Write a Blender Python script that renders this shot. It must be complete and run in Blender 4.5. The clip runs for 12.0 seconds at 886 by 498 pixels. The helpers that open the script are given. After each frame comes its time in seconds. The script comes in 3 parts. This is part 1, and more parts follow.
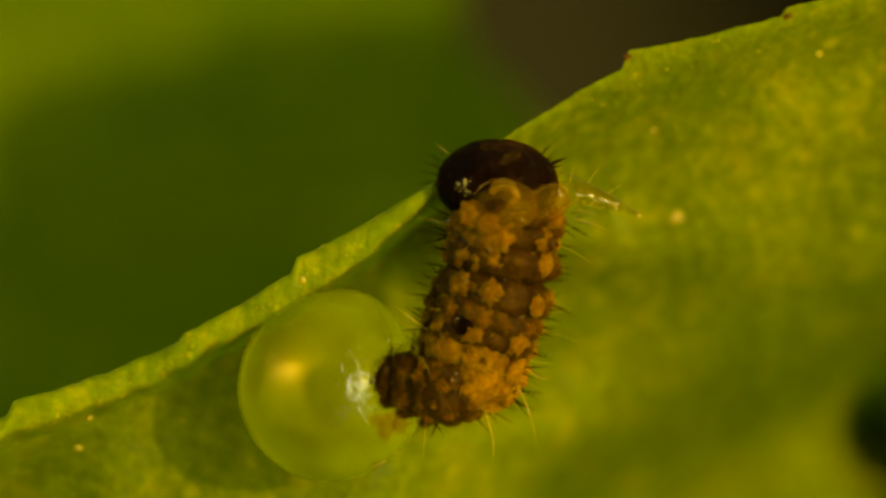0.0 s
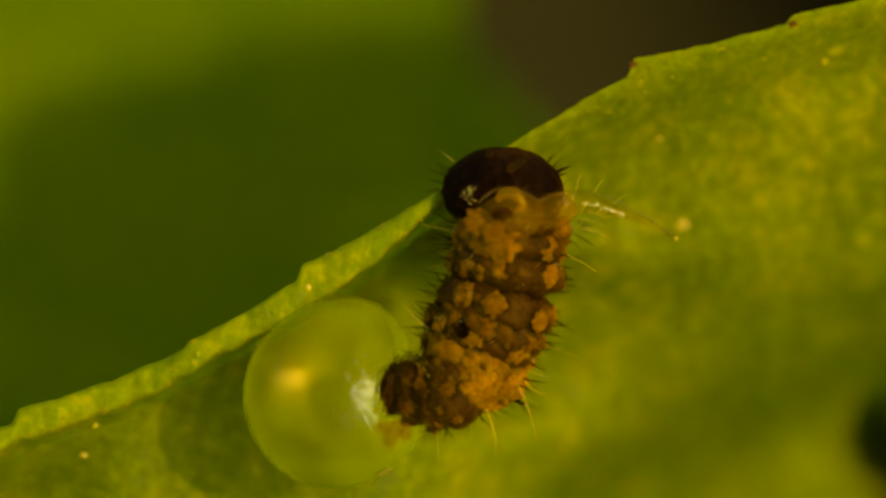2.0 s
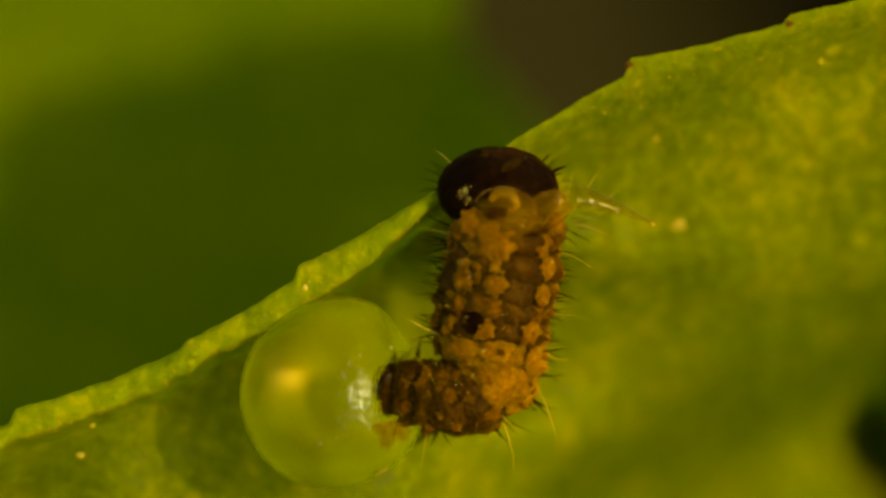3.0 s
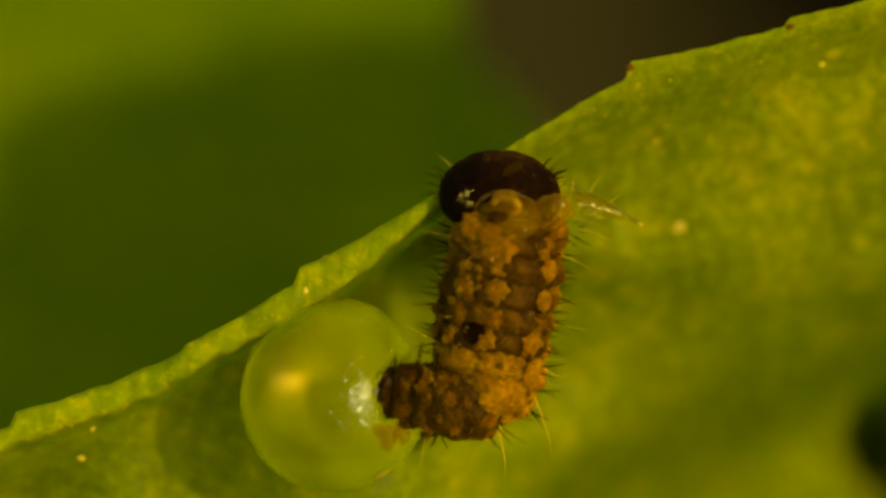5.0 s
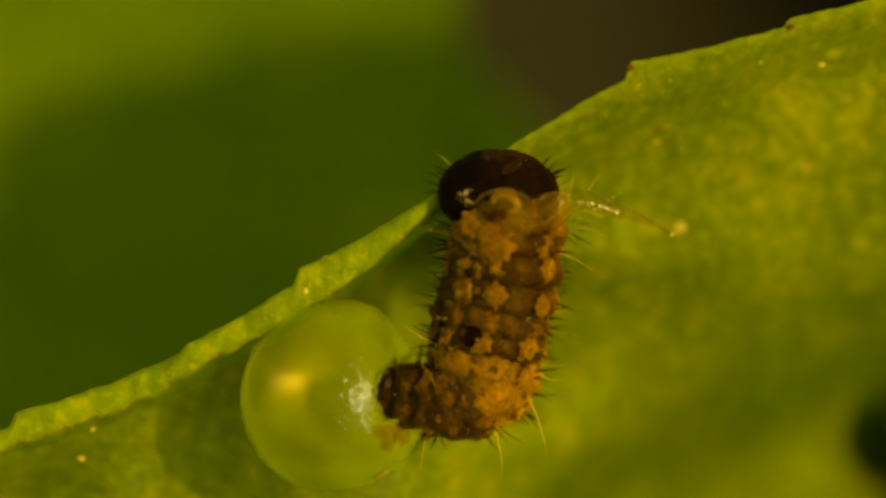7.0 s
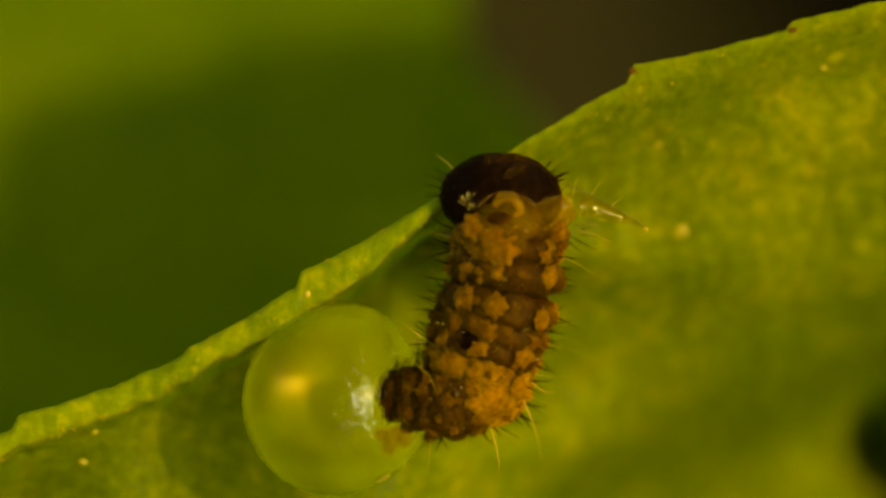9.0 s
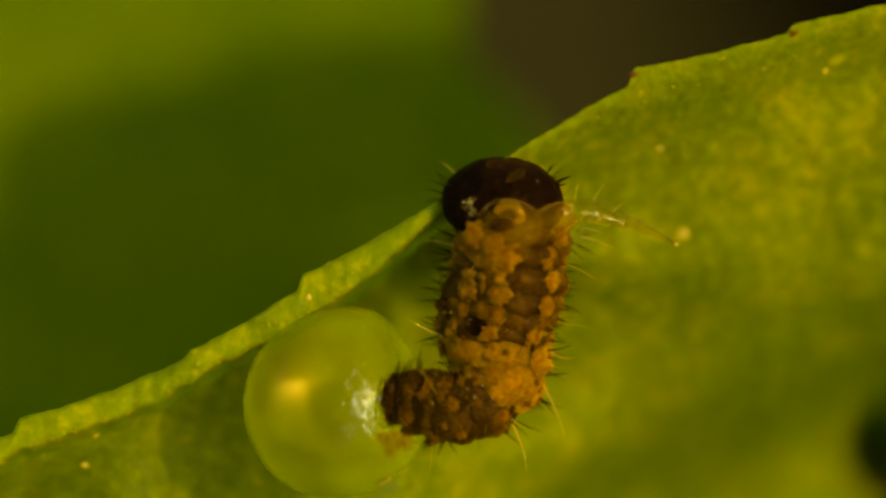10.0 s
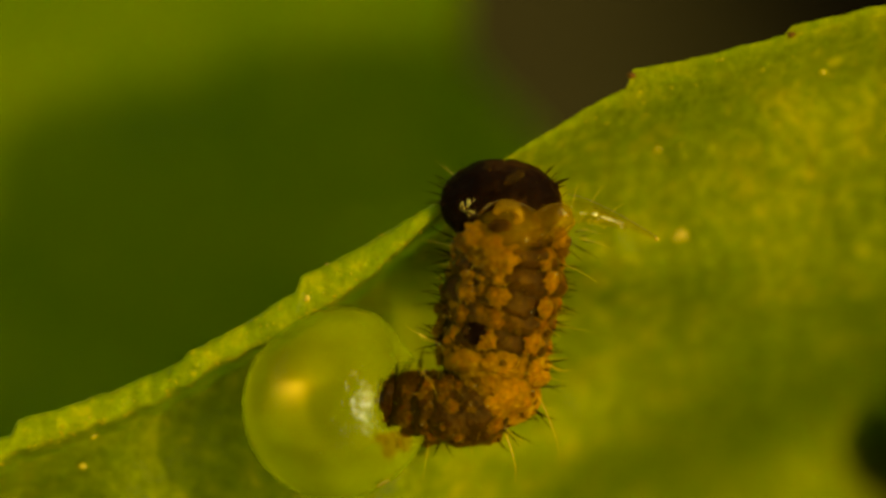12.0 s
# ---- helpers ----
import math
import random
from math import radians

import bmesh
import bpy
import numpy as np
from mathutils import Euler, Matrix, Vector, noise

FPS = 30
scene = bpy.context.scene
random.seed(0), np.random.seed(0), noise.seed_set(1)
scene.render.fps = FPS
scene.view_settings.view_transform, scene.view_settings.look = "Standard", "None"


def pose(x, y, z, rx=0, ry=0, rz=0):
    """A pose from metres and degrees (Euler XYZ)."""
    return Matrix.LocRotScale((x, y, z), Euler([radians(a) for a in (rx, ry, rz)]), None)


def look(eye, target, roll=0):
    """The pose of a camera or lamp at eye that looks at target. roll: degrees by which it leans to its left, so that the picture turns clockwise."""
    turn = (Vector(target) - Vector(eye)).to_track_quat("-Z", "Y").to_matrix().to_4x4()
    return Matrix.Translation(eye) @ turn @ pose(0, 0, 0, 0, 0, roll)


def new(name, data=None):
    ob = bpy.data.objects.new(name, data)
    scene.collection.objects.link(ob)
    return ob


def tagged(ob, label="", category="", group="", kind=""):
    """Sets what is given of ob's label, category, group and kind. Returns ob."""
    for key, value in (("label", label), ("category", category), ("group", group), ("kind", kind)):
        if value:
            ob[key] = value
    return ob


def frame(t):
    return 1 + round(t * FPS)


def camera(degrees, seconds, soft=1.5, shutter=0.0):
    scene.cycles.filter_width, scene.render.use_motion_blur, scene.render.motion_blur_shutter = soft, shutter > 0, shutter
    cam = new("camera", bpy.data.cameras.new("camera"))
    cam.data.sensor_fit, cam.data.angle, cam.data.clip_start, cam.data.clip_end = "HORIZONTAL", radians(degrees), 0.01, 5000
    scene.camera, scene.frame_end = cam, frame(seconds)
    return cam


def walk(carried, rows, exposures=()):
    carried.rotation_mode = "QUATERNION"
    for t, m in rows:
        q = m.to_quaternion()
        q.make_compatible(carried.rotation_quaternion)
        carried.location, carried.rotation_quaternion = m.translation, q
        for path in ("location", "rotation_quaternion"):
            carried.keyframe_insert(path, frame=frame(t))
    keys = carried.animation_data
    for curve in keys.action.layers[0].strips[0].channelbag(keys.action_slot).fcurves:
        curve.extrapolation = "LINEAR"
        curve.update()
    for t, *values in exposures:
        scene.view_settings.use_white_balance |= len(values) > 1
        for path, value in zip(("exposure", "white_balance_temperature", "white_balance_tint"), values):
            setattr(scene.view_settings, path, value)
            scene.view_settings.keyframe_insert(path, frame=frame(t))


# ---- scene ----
D = 32.26          # mm from the lens to the plane of sharpness at the middle of the picture
U = 0.0036         # mm in that plane per step of the picture's grid
MM = 0.001

# The work frame: x right, y up the picture, z towards the lens; 0.3 m over the soil, the lens tipped 60 degrees down.
F = pose(0, 0, 0.30, 30, 0, 0)

cam = camera(10.0, 12.0, soft=3.1)
cam.data.dof.use_dof = True
cam.data.dof.focus_distance = (D - 0.12) * MM
cam.data.dof.aperture_fstop = 100.0
cam.data.dof.aperture_blades = 0


def aim(dx, dy):
    """The lens turned a little, so that the view slides by dx to the right and dy down."""
    step = math.degrees(U / D)
    return F @ pose(0, 0, D * MM, dy * step, dx * step, 0)


DRIFT = [(0, -11.8, -9.1), (0.5, -4.8, -6.5), (1, -2.0, -1.9), (1.5, 0, 0), (2, -2.1, 4.5), (2.5, -2.6, 4.6), (3, -8.1, 4.7),
         (5, -7.3, 9.9), (5.5, -10.6, 2.3), (6, -9.3, 6.2), (6.5, -6.0, 10.5), (7, -7.2, 10.6), (9, -3.2, 15.9),
         (9.5, -3.7, 20.2), (10, -1.4, 21.7), (10.5, 0, 24.3), (11, 0.1, 22.1), (11.5, -2.4, 22.7), (12, -4.2, 23.7)]
walk(cam, [(t, aim(dx, dy)) for t, dx, dy in DRIFT], exposures=[(0, 1.36, 12000, -5), (12, 1.36, 12000, -5)])

# ---- light ----
TO_SUN = (F.to_3x3() @ Vector((0.63, 0.12, 0.77))).normalized()
world = bpy.data.worlds.new("sky")
scene.world = world
world.use_nodes = True
wn = world.node_tree.nodes
sky = wn.new("ShaderNodeTexSky")
sky.sky_type, sky.sun_disc = "NISHITA", False
sky.sun_elevation = math.asin(TO_SUN.z)
sky.sun_rotation = math.atan2(TO_SUN.x, TO_SUN.y)
wn["Background"].inputs["Strength"].default_value = 0.15
world.node_tree.links.new(sky.outputs[0], wn["Background"].inputs["Color"])
sun = new("sun", bpy.data.lights.new("sun", "SUN"))
sun.data.energy, sun.data.angle, sun.data.color = 1.66, radians(0.6), (1.0, 0.86, 0.5)
sun.matrix_world = look(TO_SUN * 2, (0, 0, 0))


# ---- materials ----
class Mat:
    """A node material whose texture space is in millimetres."""

    def __init__(self, name, rough=0.6, ior=1.45, metal=0.0, gloss=0.5):
        self.m = bpy.data.materials.new(name)
        self.m.use_nodes = True
        self.t = self.m.node_tree
        self.b = self.t.nodes["Principled BSDF"]
        self.b.inputs["Roughness"].default_value = rough
        self.b.inputs["IOR"].default_value = ior
        self.b.inputs["Metallic"].default_value = metal
        self.b.inputs["Specular IOR Level"].default_value = gloss
        tc = self.t.nodes.new("ShaderNodeTexCoord")
        mp = self.t.nodes.new("ShaderNodeMapping")
        mp.inputs["Scale"].default_value = (1000, 1000, 1000)
        self.t.links.new(tc.outputs["Object"], mp.inputs["Vector"])
        self.co = mp.outputs["Vector"]

    def link(self, a, b):
        self.t.links.new(a, b)

    def noise(self, scale, detail=4, rough=0.55, warp=0.0):
        n = self.t.nodes.new("ShaderNodeTexNoise")
        n.inputs["Scale"].default_value = scale
        n.inputs["Detail"].default_value = detail
        n.inputs["Roughness"].default_value = rough
        n.inputs["Distortion"].default_value = warp
        self.link(self.co, n.inputs["Vector"])
        return n.outputs["Fac"]

    def cells(self, scale, feature="F1", rand=1.0):
        n = self.t.nodes.new("ShaderNodeTexVoronoi")
        n.feature = feature
        n.inputs["Scale"].default_value = scale
        n.inputs["Randomness"].default_value = rand
        self.link(self.co, n.inputs["Vector"])
        return n.outputs["Distance"]

    def ramp(self, fac, stops):
        n = self.t.nodes.new("ShaderNodeValToRGB")
        while len(n.color_ramp.elements) < len(stops):
            n.color_ramp.elements.new(0.5)
        for e, (p, c) in zip(n.color_ramp.elements, stops):
            e.position = p
            e.color = (*c, 1) if len(c) == 3 else c
        self.link(fac, n.inputs["Fac"])
        return n.outputs["Color"]

    def mix(self, fac, a, b, blend="MIX"):
        n = self.t.nodes.new("ShaderNodeMix")
        n.data_type, n.blend_type = "RGBA", blend
        for value, socket in ((fac, n.inputs[0]), (a, n.inputs[6]), (b, n.inputs[7])):
            if isinstance(value, (int, float)):
                socket.default_value = value
            elif isinstance(value, tuple):
                socket.default_value = (*value, 1)
            else:
                self.link(value, socket)
        return n.outputs[2]

    def bump(self, height, dist, strength=1.0):
        n = self.t.nodes.new("ShaderNodeBump")
        n.inputs["Strength"].default_value = strength
        n.inputs["Distance"].default_value = dist * MM
        self.link(height, n.inputs["Height"])
        self.link(n.outputs["Normal"], self.b.inputs["Normal"])
        return n.outputs["Normal"]

    def colour(self, socket):
        self.link(socket, self.b.inputs["Base Color"])

    def per_piece(self):
        n = self.t.nodes.new("ShaderNodeObjectInfo")
        return n.outputs["Random"]


def leaf_material(name, low, high, spot, through_light=0.42, gland=2.6):
    """Waxy blade: soft mottling, pale oil glands, fine cell relief, light let through from behind."""
    k = Mat(name, rough=0.34, gloss=0.07)
    broad = k.ramp(k.noise(0.8, 3), [(0.32, low), (0.68, high)])
    net = k.ramp(k.noise(3.2, 4, 0.6, 0.6), [(0.32, (0.84, 0.88, 0.8)), (0.52, (1, 1, 1)), (0.7, (1.34, 1.15, 1.05))])
    fine = k.ramp(k.noise(11.0, 5, 0.6), [(0.3, (0.72, 0.77, 0.7)), (0.52, (0.98, 0.98, 1)), (0.68, (1.42, 1.26, 1.3))])
    base = k.mix(1.0, k.mix(1.0, broad, net, "MULTIPLY"), fine, "MULTIPLY")
    glands = k.ramp(k.cells(gland), [(0.08, (1, 1, 1)), (0.2, (0, 0, 0))])
    patchy = k.ramp(k.noise(1.4, 2), [(0.45, (0, 0, 0)), (0.65, (1, 1, 1))])
    keep = k.mix(1.0, glands, patchy, "MULTIPLY")
    col = k.mix(keep, base, spot)
    k.colour(col)
    h = k.mix(0.55, k.noise(26.0, 3), k.noise(4.0, 4))
    h = k.mix(0.35, h, glands, "ADD")
    nrm = k.bump(h, 0.035, 0.8)
    k.b.inputs["Subsurface Weight"].default_value = 0.5
    k.b.inputs["Subsurface Radius"].default_value = (0.6, 1.0, 0.1)
    k.b.inputs["Subsurface Scale"].default_value = 0.18 * MM
    tr = k.t.nodes.new("ShaderNodeBsdfTranslucent")
    k.link(col, tr.inputs["Color"])
    k.link(nrm, tr.inputs["Normal"])
    mx = k.t.nodes.new("ShaderNodeMixShader")
    mx.inputs[0].default_value = through_light
    k.link(k.b.outputs[0], mx.inputs[1])
    k.link(tr.outputs[0], mx.inputs[2])
    k.link(mx.outputs[0], k.t.nodes["Material Output"].inputs["Surface"])
    return k.m


def skin_material(name, dark, mid, light, scale=5.0, rough=0.42, gloss=0.1):
    """Pebbled larval skin with two scales of mottling."""
    k = Mat(name, rough=rough, gloss=gloss)
    a = k.ramp(k.noise(scale, 5, 0.6), [(0.3, dark), (0.52, mid), (0.75, light)])
    g = k.ramp(k.noise(scale * 6, 4, 0.6), [(0.3, (0.6, 0.55, 0.5)), (0.7, (1.2, 1.15, 1.1))])
    c = k.mix(1.0, a, g, "MULTIPLY")
    v = k.ramp(k.per_piece(), [(0, (0.8, 0.78, 0.74)), (1, (1.15, 1.12, 1.1))])
    k.colour(k.mix(1.0, c, v, "MULTIPLY"))
    k.b.inputs["Subsurface Weight"].default_value = 0.75
    k.b.inputs["Specular Tint"].default_value = (1, 0.62, 0.15, 1)
    k.b.inputs["Subsurface Radius"].default_value = (1.0, 0.5, 0.2)
    k.b.inputs["Subsurface Scale"].default_value = 0.16 * MM
    k.bump(k.mix(0.5, k.noise(scale * 9, 4), k.cells(scale * 4)), 0.018, 0.9)
    return k.m


def film_material(name, tint, clear, rough=0.2, milk=(0.5, 0.45, 0.08), grain=0.006, gloss=0.045, sheen=(1, 0.9, 0.5), glow=0.45):
    """A clear skin or shell: partly lets the view through, partly milky, under a wet gloss."""
    k = Mat(name, rough=0.5, gloss=0.0)
    c = k.ramp(k.noise(2.2, 5, 0.6), [(0.34, tuple(0.55 * v for v in milk)), (0.66, milk)])
    k.colour(c)
    nrm = k.bump(k.mix(0.7, k.noise(100.0, 2.5, 0.8), k.noise(14.0, 3)), grain, 0.9)

    def shader(kind):
        return k.t.nodes.new("ShaderNode" + kind)

    def blend(fac, a, b):
        m = shader("MixShader")
        if isinstance(fac, float):
            m.inputs[0].default_value = fac
        else:
            k.link(fac, m.inputs[0])
        k.link(a, m.inputs[1])
        k.link(b, m.inputs[2])
        return m.outputs[0]
    tr = shader("BsdfTransparent")
    tr.inputs["Color"].default_value = (*tint, 1)
    tl = shader("BsdfTranslucent")
    k.link(c, tl.inputs["Color"])
    gl = shader("BsdfGlossy")
    gl.inputs["Roughness"].default_value = rough
    gl.inputs["Color"].default_value = (*sheen, 1)
    k.link(nrm, gl.inputs["Normal"])
    body = blend(clear, blend(glow, k.b.outputs[0], tl.outputs[0]), tr.outputs[0])
    k.link(blend(gloss, body, gl.outputs[0]), k.t.nodes["Material Output"].inputs["Surface"])
    return k.m


def plain_material(name, c1, c2, scale, rough, clear=0.0, gloss=0.5):
    k = Mat(name, rough=rough, gloss=gloss)
    k.colour(k.ramp(k.noise(scale, 4), [(0.3, c1), (0.7, c2)]))
    if clear:
        k.b.inputs["Transmission Weight"].default_value = clear
    return k.m


M_LEAF = leaf_material("citrus_leaf", (0.129, 0.156, 0.003), (0.19, 0.199, 0.004), (0.34, 0.30, 0.012))
M_RIM = leaf_material("pale_leaf_rim", (0.165, 0.195, 0.005), (0.23, 0.245, 0.008), (0.4, 0.33, 0.02), 0.35, 6.0)
M_BACK = leaf_material("older_leaf", (0.095, 0.158, 0.002), (0.142, 0.198, 0.003), (0.2, 0.22, 0.006))
M_TIP = plain_material("brown_leaf_tip", (0.05, 0.02, 0.002), (0.14, 0.055, 0.004), 12, 0.7, gloss=0.05)
M_GLAND = plain_material("oil_gland", (0.24, 0.19, 0.005), (0.42, 0.25, 0.01), 14, 0.3, gloss=0.3)
M_GLAND_DULL = plain_material("shell_stain", (0.10, 0.075, 0.004), (0.2, 0.15, 0.008), 30, 0.5)
M_SHELL = film_material("egg_shell", (0.86, 0.9, 0.4), 0.71, 0.07, (0.72, 0.74, 0.013), 0.0035, 0.011, (1, 0.9, 0.35), 0.76)
M_SHELL_IN = film_material("egg_lining", (0.86, 0.9, 0.4), 0.71, 0.3, (0.72, 0.72, 0.013), 0.004, 0.0, (1, 0.9, 0.35), 0.76)
M_SHELL_WET = film_material("wet_egg_lining", (0.86, 0.9, 0.4), 0.71, 0.42, (0.74, 0.66, 0.013), 0.0006, 0.12, (1, 0.58, 0.6), 0.76)
M_SMEAR = film_material("amber_smear", (0.98, 0.88, 0.45), 0.975, 0.3, (0.6, 0.3, 0.01), 0.004, 0.006, (1, 0.7, 0.2))
M_GLINT = film_material("glint_film", (0.95, 0.9, 0.6), 0.85, 0.17, (0.7, 0.62, 0.2), 0.0, 0.5, (1, 0.95, 0.8))
M_MEMBRANE = film_material("neck_skin", (0.98, 0.86, 0.4), 0.78, 0.2, (0.5, 0.25, 0.008), 0.012, 0.007, (1, 0.6, 0.12))
M_RIDGE = film_material("wet_ridge", (0.98, 0.85, 0.4), 0.5, 0.22, (0.38, 0.18, 0.007), 0.004, 0.025, (1, 0.6, 0.12))
M_LOBE_EDGE = film_material("neck_fold", (0.98, 0.8, 0.3), 0.72, 0.25, (0.38, 0.18, 0.008), 0.0, 0.1, (1, 0.7, 0.2))
M_HEAD = skin_material("head_capsule", (0.0025, 0.001, 0.0004), (0.006, 0.0023, 0.0006), (0.032, 0.0115, 0.0012), 4.0, 0.45, 0.012)
M_HEADPATCH = skin_material("head_patch", (0.010, 0.004, 0.0006), (0.032, 0.0125, 0.0012), (0.06, 0.024, 0.002), 8, 0.5, 0.015)
M_SKIN = skin_material("brown_skin", (0.014, 0.005, 0.0006), (0.042, 0.016, 0.001), (0.11, 0.046, 0.002), 6.0)
M_DARK = skin_material("dark_brown_skin", (0.016, 0.006, 0.0006), (0.046, 0.018, 0.001), (0.11, 0.045, 0.002), 6.0)
M_TAN = skin_material("tan_skin", (0.07, 0.028, 0.002), (0.20, 0.088, 0.004), (0.31, 0.15, 0.008), 6.0)
M_WART = skin_material("tan_wart", (0.085, 0.035, 0.002), (0.185, 0.08, 0.004), (0.3, 0.14, 0.008), 8.0)
M_WART_DIM = skin_material("brown_wart", (0.05, 0.019, 0.001), (0.11, 0.044, 0.002), (0.2, 0.086, 0.003), 8.0)
M_PLATE = skin_material("tail_plate", (0.014, 0.005, 0.0006), (0.026, 0.010, 0.0008), (0.05, 0.02, 0.0012), 5.0, 0.5, 0.05)
M_HAIR = plain_material("dark_hair", (0.008, 0.004, 0.001), (0.02, 0.01, 0.003), 20, 0.55, gloss=0.0)
M_GOLD = film_material("pale_hair", (0.97, 0.88, 0.55), 0.3, 0.32, (0.52, 0.34, 0.018), 0.0, 0.24, (1, 0.72, 0.15))
M_AMBER = plain_material("amber_hair", (0.3, 0.15, 0.006), (0.46, 0.26, 0.015), 20, 0.3, gloss=0.3)
M_HORN = film_material("horn_skin", (0.98, 0.93, 0.55), 0.93, 0.2, (0.4, 0.24, 0.01), 0.01, 0.006, (1, 0.72, 0.16))
M_AMBER_DARK = plain_material("dark_amber", (0.05, 0.03, 0.004), (0.1, 0.06, 0.008), 30, 0.4, gloss=0.2)
M_EYE = film_material("stemma", (0.95, 0.8, 0.4), 0.6, 0.22, (0.35, 0.2, 0.01), 0.0, 0.6, (1, 0.72, 0.16))
M_SPARKLE = film_material("sparkle_film", (0.95, 0.8, 0.4), 0.7, 0.21, (0.5, 0.28, 0.015), 0.0, 0.8, (1, 0.82, 0.32))


def soil_material():
    """Loose brown soil, near black round one place."""
    k = Mat("soil", rough=0.95, gloss=0.0)
    crumbs = k.ramp(k.noise(0.09, 6, 0.65), [(0.3, (0.012, 0.0085, 0.002)), (0.7, (0.030, 0.0235, 0.007))])
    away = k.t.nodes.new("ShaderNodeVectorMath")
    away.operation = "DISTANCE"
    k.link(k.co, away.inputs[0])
    away.inputs[1].default_value = DARK_SOIL
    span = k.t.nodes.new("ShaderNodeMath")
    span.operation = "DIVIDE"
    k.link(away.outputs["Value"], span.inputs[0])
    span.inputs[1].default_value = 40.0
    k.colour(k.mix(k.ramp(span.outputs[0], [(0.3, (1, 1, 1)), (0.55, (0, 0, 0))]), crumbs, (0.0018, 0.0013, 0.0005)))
    k.bump(k.noise(0.4, 5), 2.0, 0.6)
    return k.m


DARK_SOIL = (35.0, 199.0, 0.0)
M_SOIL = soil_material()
M_BARK = plain_material("green_bark", (0.045, 0.06, 0.012), (0.09, 0.10, 0.025), 3.0, 0.6, gloss=0.2)


# ---- building helpers ----
def P(px, py, z=0.0):
    """A place in mm in the work frame, from the picture's grid and a height over the plane of sharpness."""
    k = U * (D - z) / D
    return Vector(((px - 784) * k, (441 - py) * k, z))


def mesh_of(name, verts, faces, material, smooth=True):
    me = bpy.data.meshes.new(name)
    me.from_pydata([tuple(c * MM for c in v) for v in verts], [], faces)
    me.materials.append(material)
    if smooth:
        me.polygons.foreach_set("use_smooth", [True] * len(me.polygons))
    me.update()
    return me


def part(name, me, parent=None, m=None, label=""):
    """One mesh object; m: its pose in its parent, in metres."""
    ob = new(name, me)
    ob.parent = parent
    if m is not None:
        ob.matrix_basis = m
    return tagged(ob, label) if label else ob


def smooth01(x):
    x = min(1.0, max(0.0, x))
    return x * x * (3 - 2 * x)


def glide(points, x):
    """A smooth line through a few (x, y) points."""
    n = len(points)
    if x <= points[0][0]:
        i = 0
    else:
        i = max(j for j in range(n - 1) if points[j][0] <= x)
    p = [points[min(n - 1, max(0, i + o))] for o in (-1, 0, 1, 2)]
    h = p[2][0] - p[1][0]
    u = (x - p[1][0]) / h
    m1 = (p[2][1] - p[0][1]) / max(1e-6, p[2][0] - p[0][0]) * h
    m2 = (p[3][1] - p[1][1]) / max(1e-6, p[3][0] - p[1][0]) * h
    return ((2 * u**3 - 3 * u**2 + 1) * p[1][1] + (u**3 - 2 * u**2 + u) * m1
            + (-2 * u**3 + 3 * u**2) * p[2][1] + (u**3 - u**2) * m2)


def lumps(v, scale, amount, seed=0.0):
    return amount * noise.noise(Vector((v[0] * scale + seed, v[1] * scale - seed, v[2] * scale + 0.5 * seed)))


def sheet(name, nu, nv, point, thick, material):
    """A blade with two faces and a rounded margin from point(u, v) in mm, u and v from 0 to 1."""
    top = [[Vector(point(i / nu, j / nv)) for j in range(nv + 1)] for i in range(nu + 1)]
    verts, faces = [], []
    w = nv + 1
    for i in range(nu + 1):
        for j in range(nv + 1):
            verts.append(top[i][j])
    off = len(verts)
    for i in range(nu + 1):
        for j in range(nv + 1):
            verts.append(top[i][j] - Vector((0, 0, thick)) * (0.12 + 0.88 * smooth01(min(j, nv - j) / 14)))
    flip = (top[1][0] - top[0][0]).cross(top[0][1] - top[0][0]).z < 0
    for i in range(nu):
        for j in range(nv):
            q = [i * w + j, (i + 1) * w + j, (i + 1) * w + j + 1, i * w + j + 1]
            faces.append(q[::-1] if flip else q)
            r = [k + off for k in q]
            faces.append(r if flip else r[::-1])
    rim = ([(i, 0) for i in range(nu)] + [(nu, j) for j in range(nv)]
           + [(i, nv) for i in range(nu, 0, -1)] + [(0, j) for j in range(nv, 0, -1)])
    for k in range(len(rim)):
        a, b = rim[k], rim[(k + 1) % len(rim)]
        ia, ib = a[0] * w + a[1], b[0] * w + b[1]
        q = [ib, ia, ia + off, ib + off]
        faces.append(q[::-1] if flip else q)
    return mesh_of(name, verts, faces, material)


# ---- soil ----
def build_soil():
    n, half = 40, 60.0
    line = [half * math.copysign(abs(k / n * 2 - 1) ** 3, k / n * 2 - 1) for k in range(n + 1)]
    verts = [(x / MM, y / MM, lumps((x, y, 0), 9, 8)) for x in line for y in line]
    faces = [[i * (n + 1) + j, (i + 1) * (n + 1) + j, (i + 1) * (n + 1) + j + 1, i * (n + 1) + j + 1] for i in range(n) for j in range(n)]
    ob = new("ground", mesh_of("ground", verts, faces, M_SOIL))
    tagged(ob, "dark brown garden soil far below the leaves", "soil", kind="structure")


build_soil()

# ---- the leaf that carries the egg ----
MARGIN = [(-8, -3.4), (-5, -2.05), (-2.75, -1.10), (-1.65, -0.63), (-0.93, -0.20), (-0.1, 0.33), (0.63, 0.80), (1.2, 1.12),
          (2.2, 1.45), (3.0, 1.66), (6, 1.8), (9, 0.9), (12, -1.0)]
TEETH = [(-5.2, 0.08), (-3.9, 0.06), (-2.70, 0.075), (-1.62, 0.035), (-0.905, 0.085), (1.21, 0.11), (2.23, 0.05), (3.6, 0.07)]


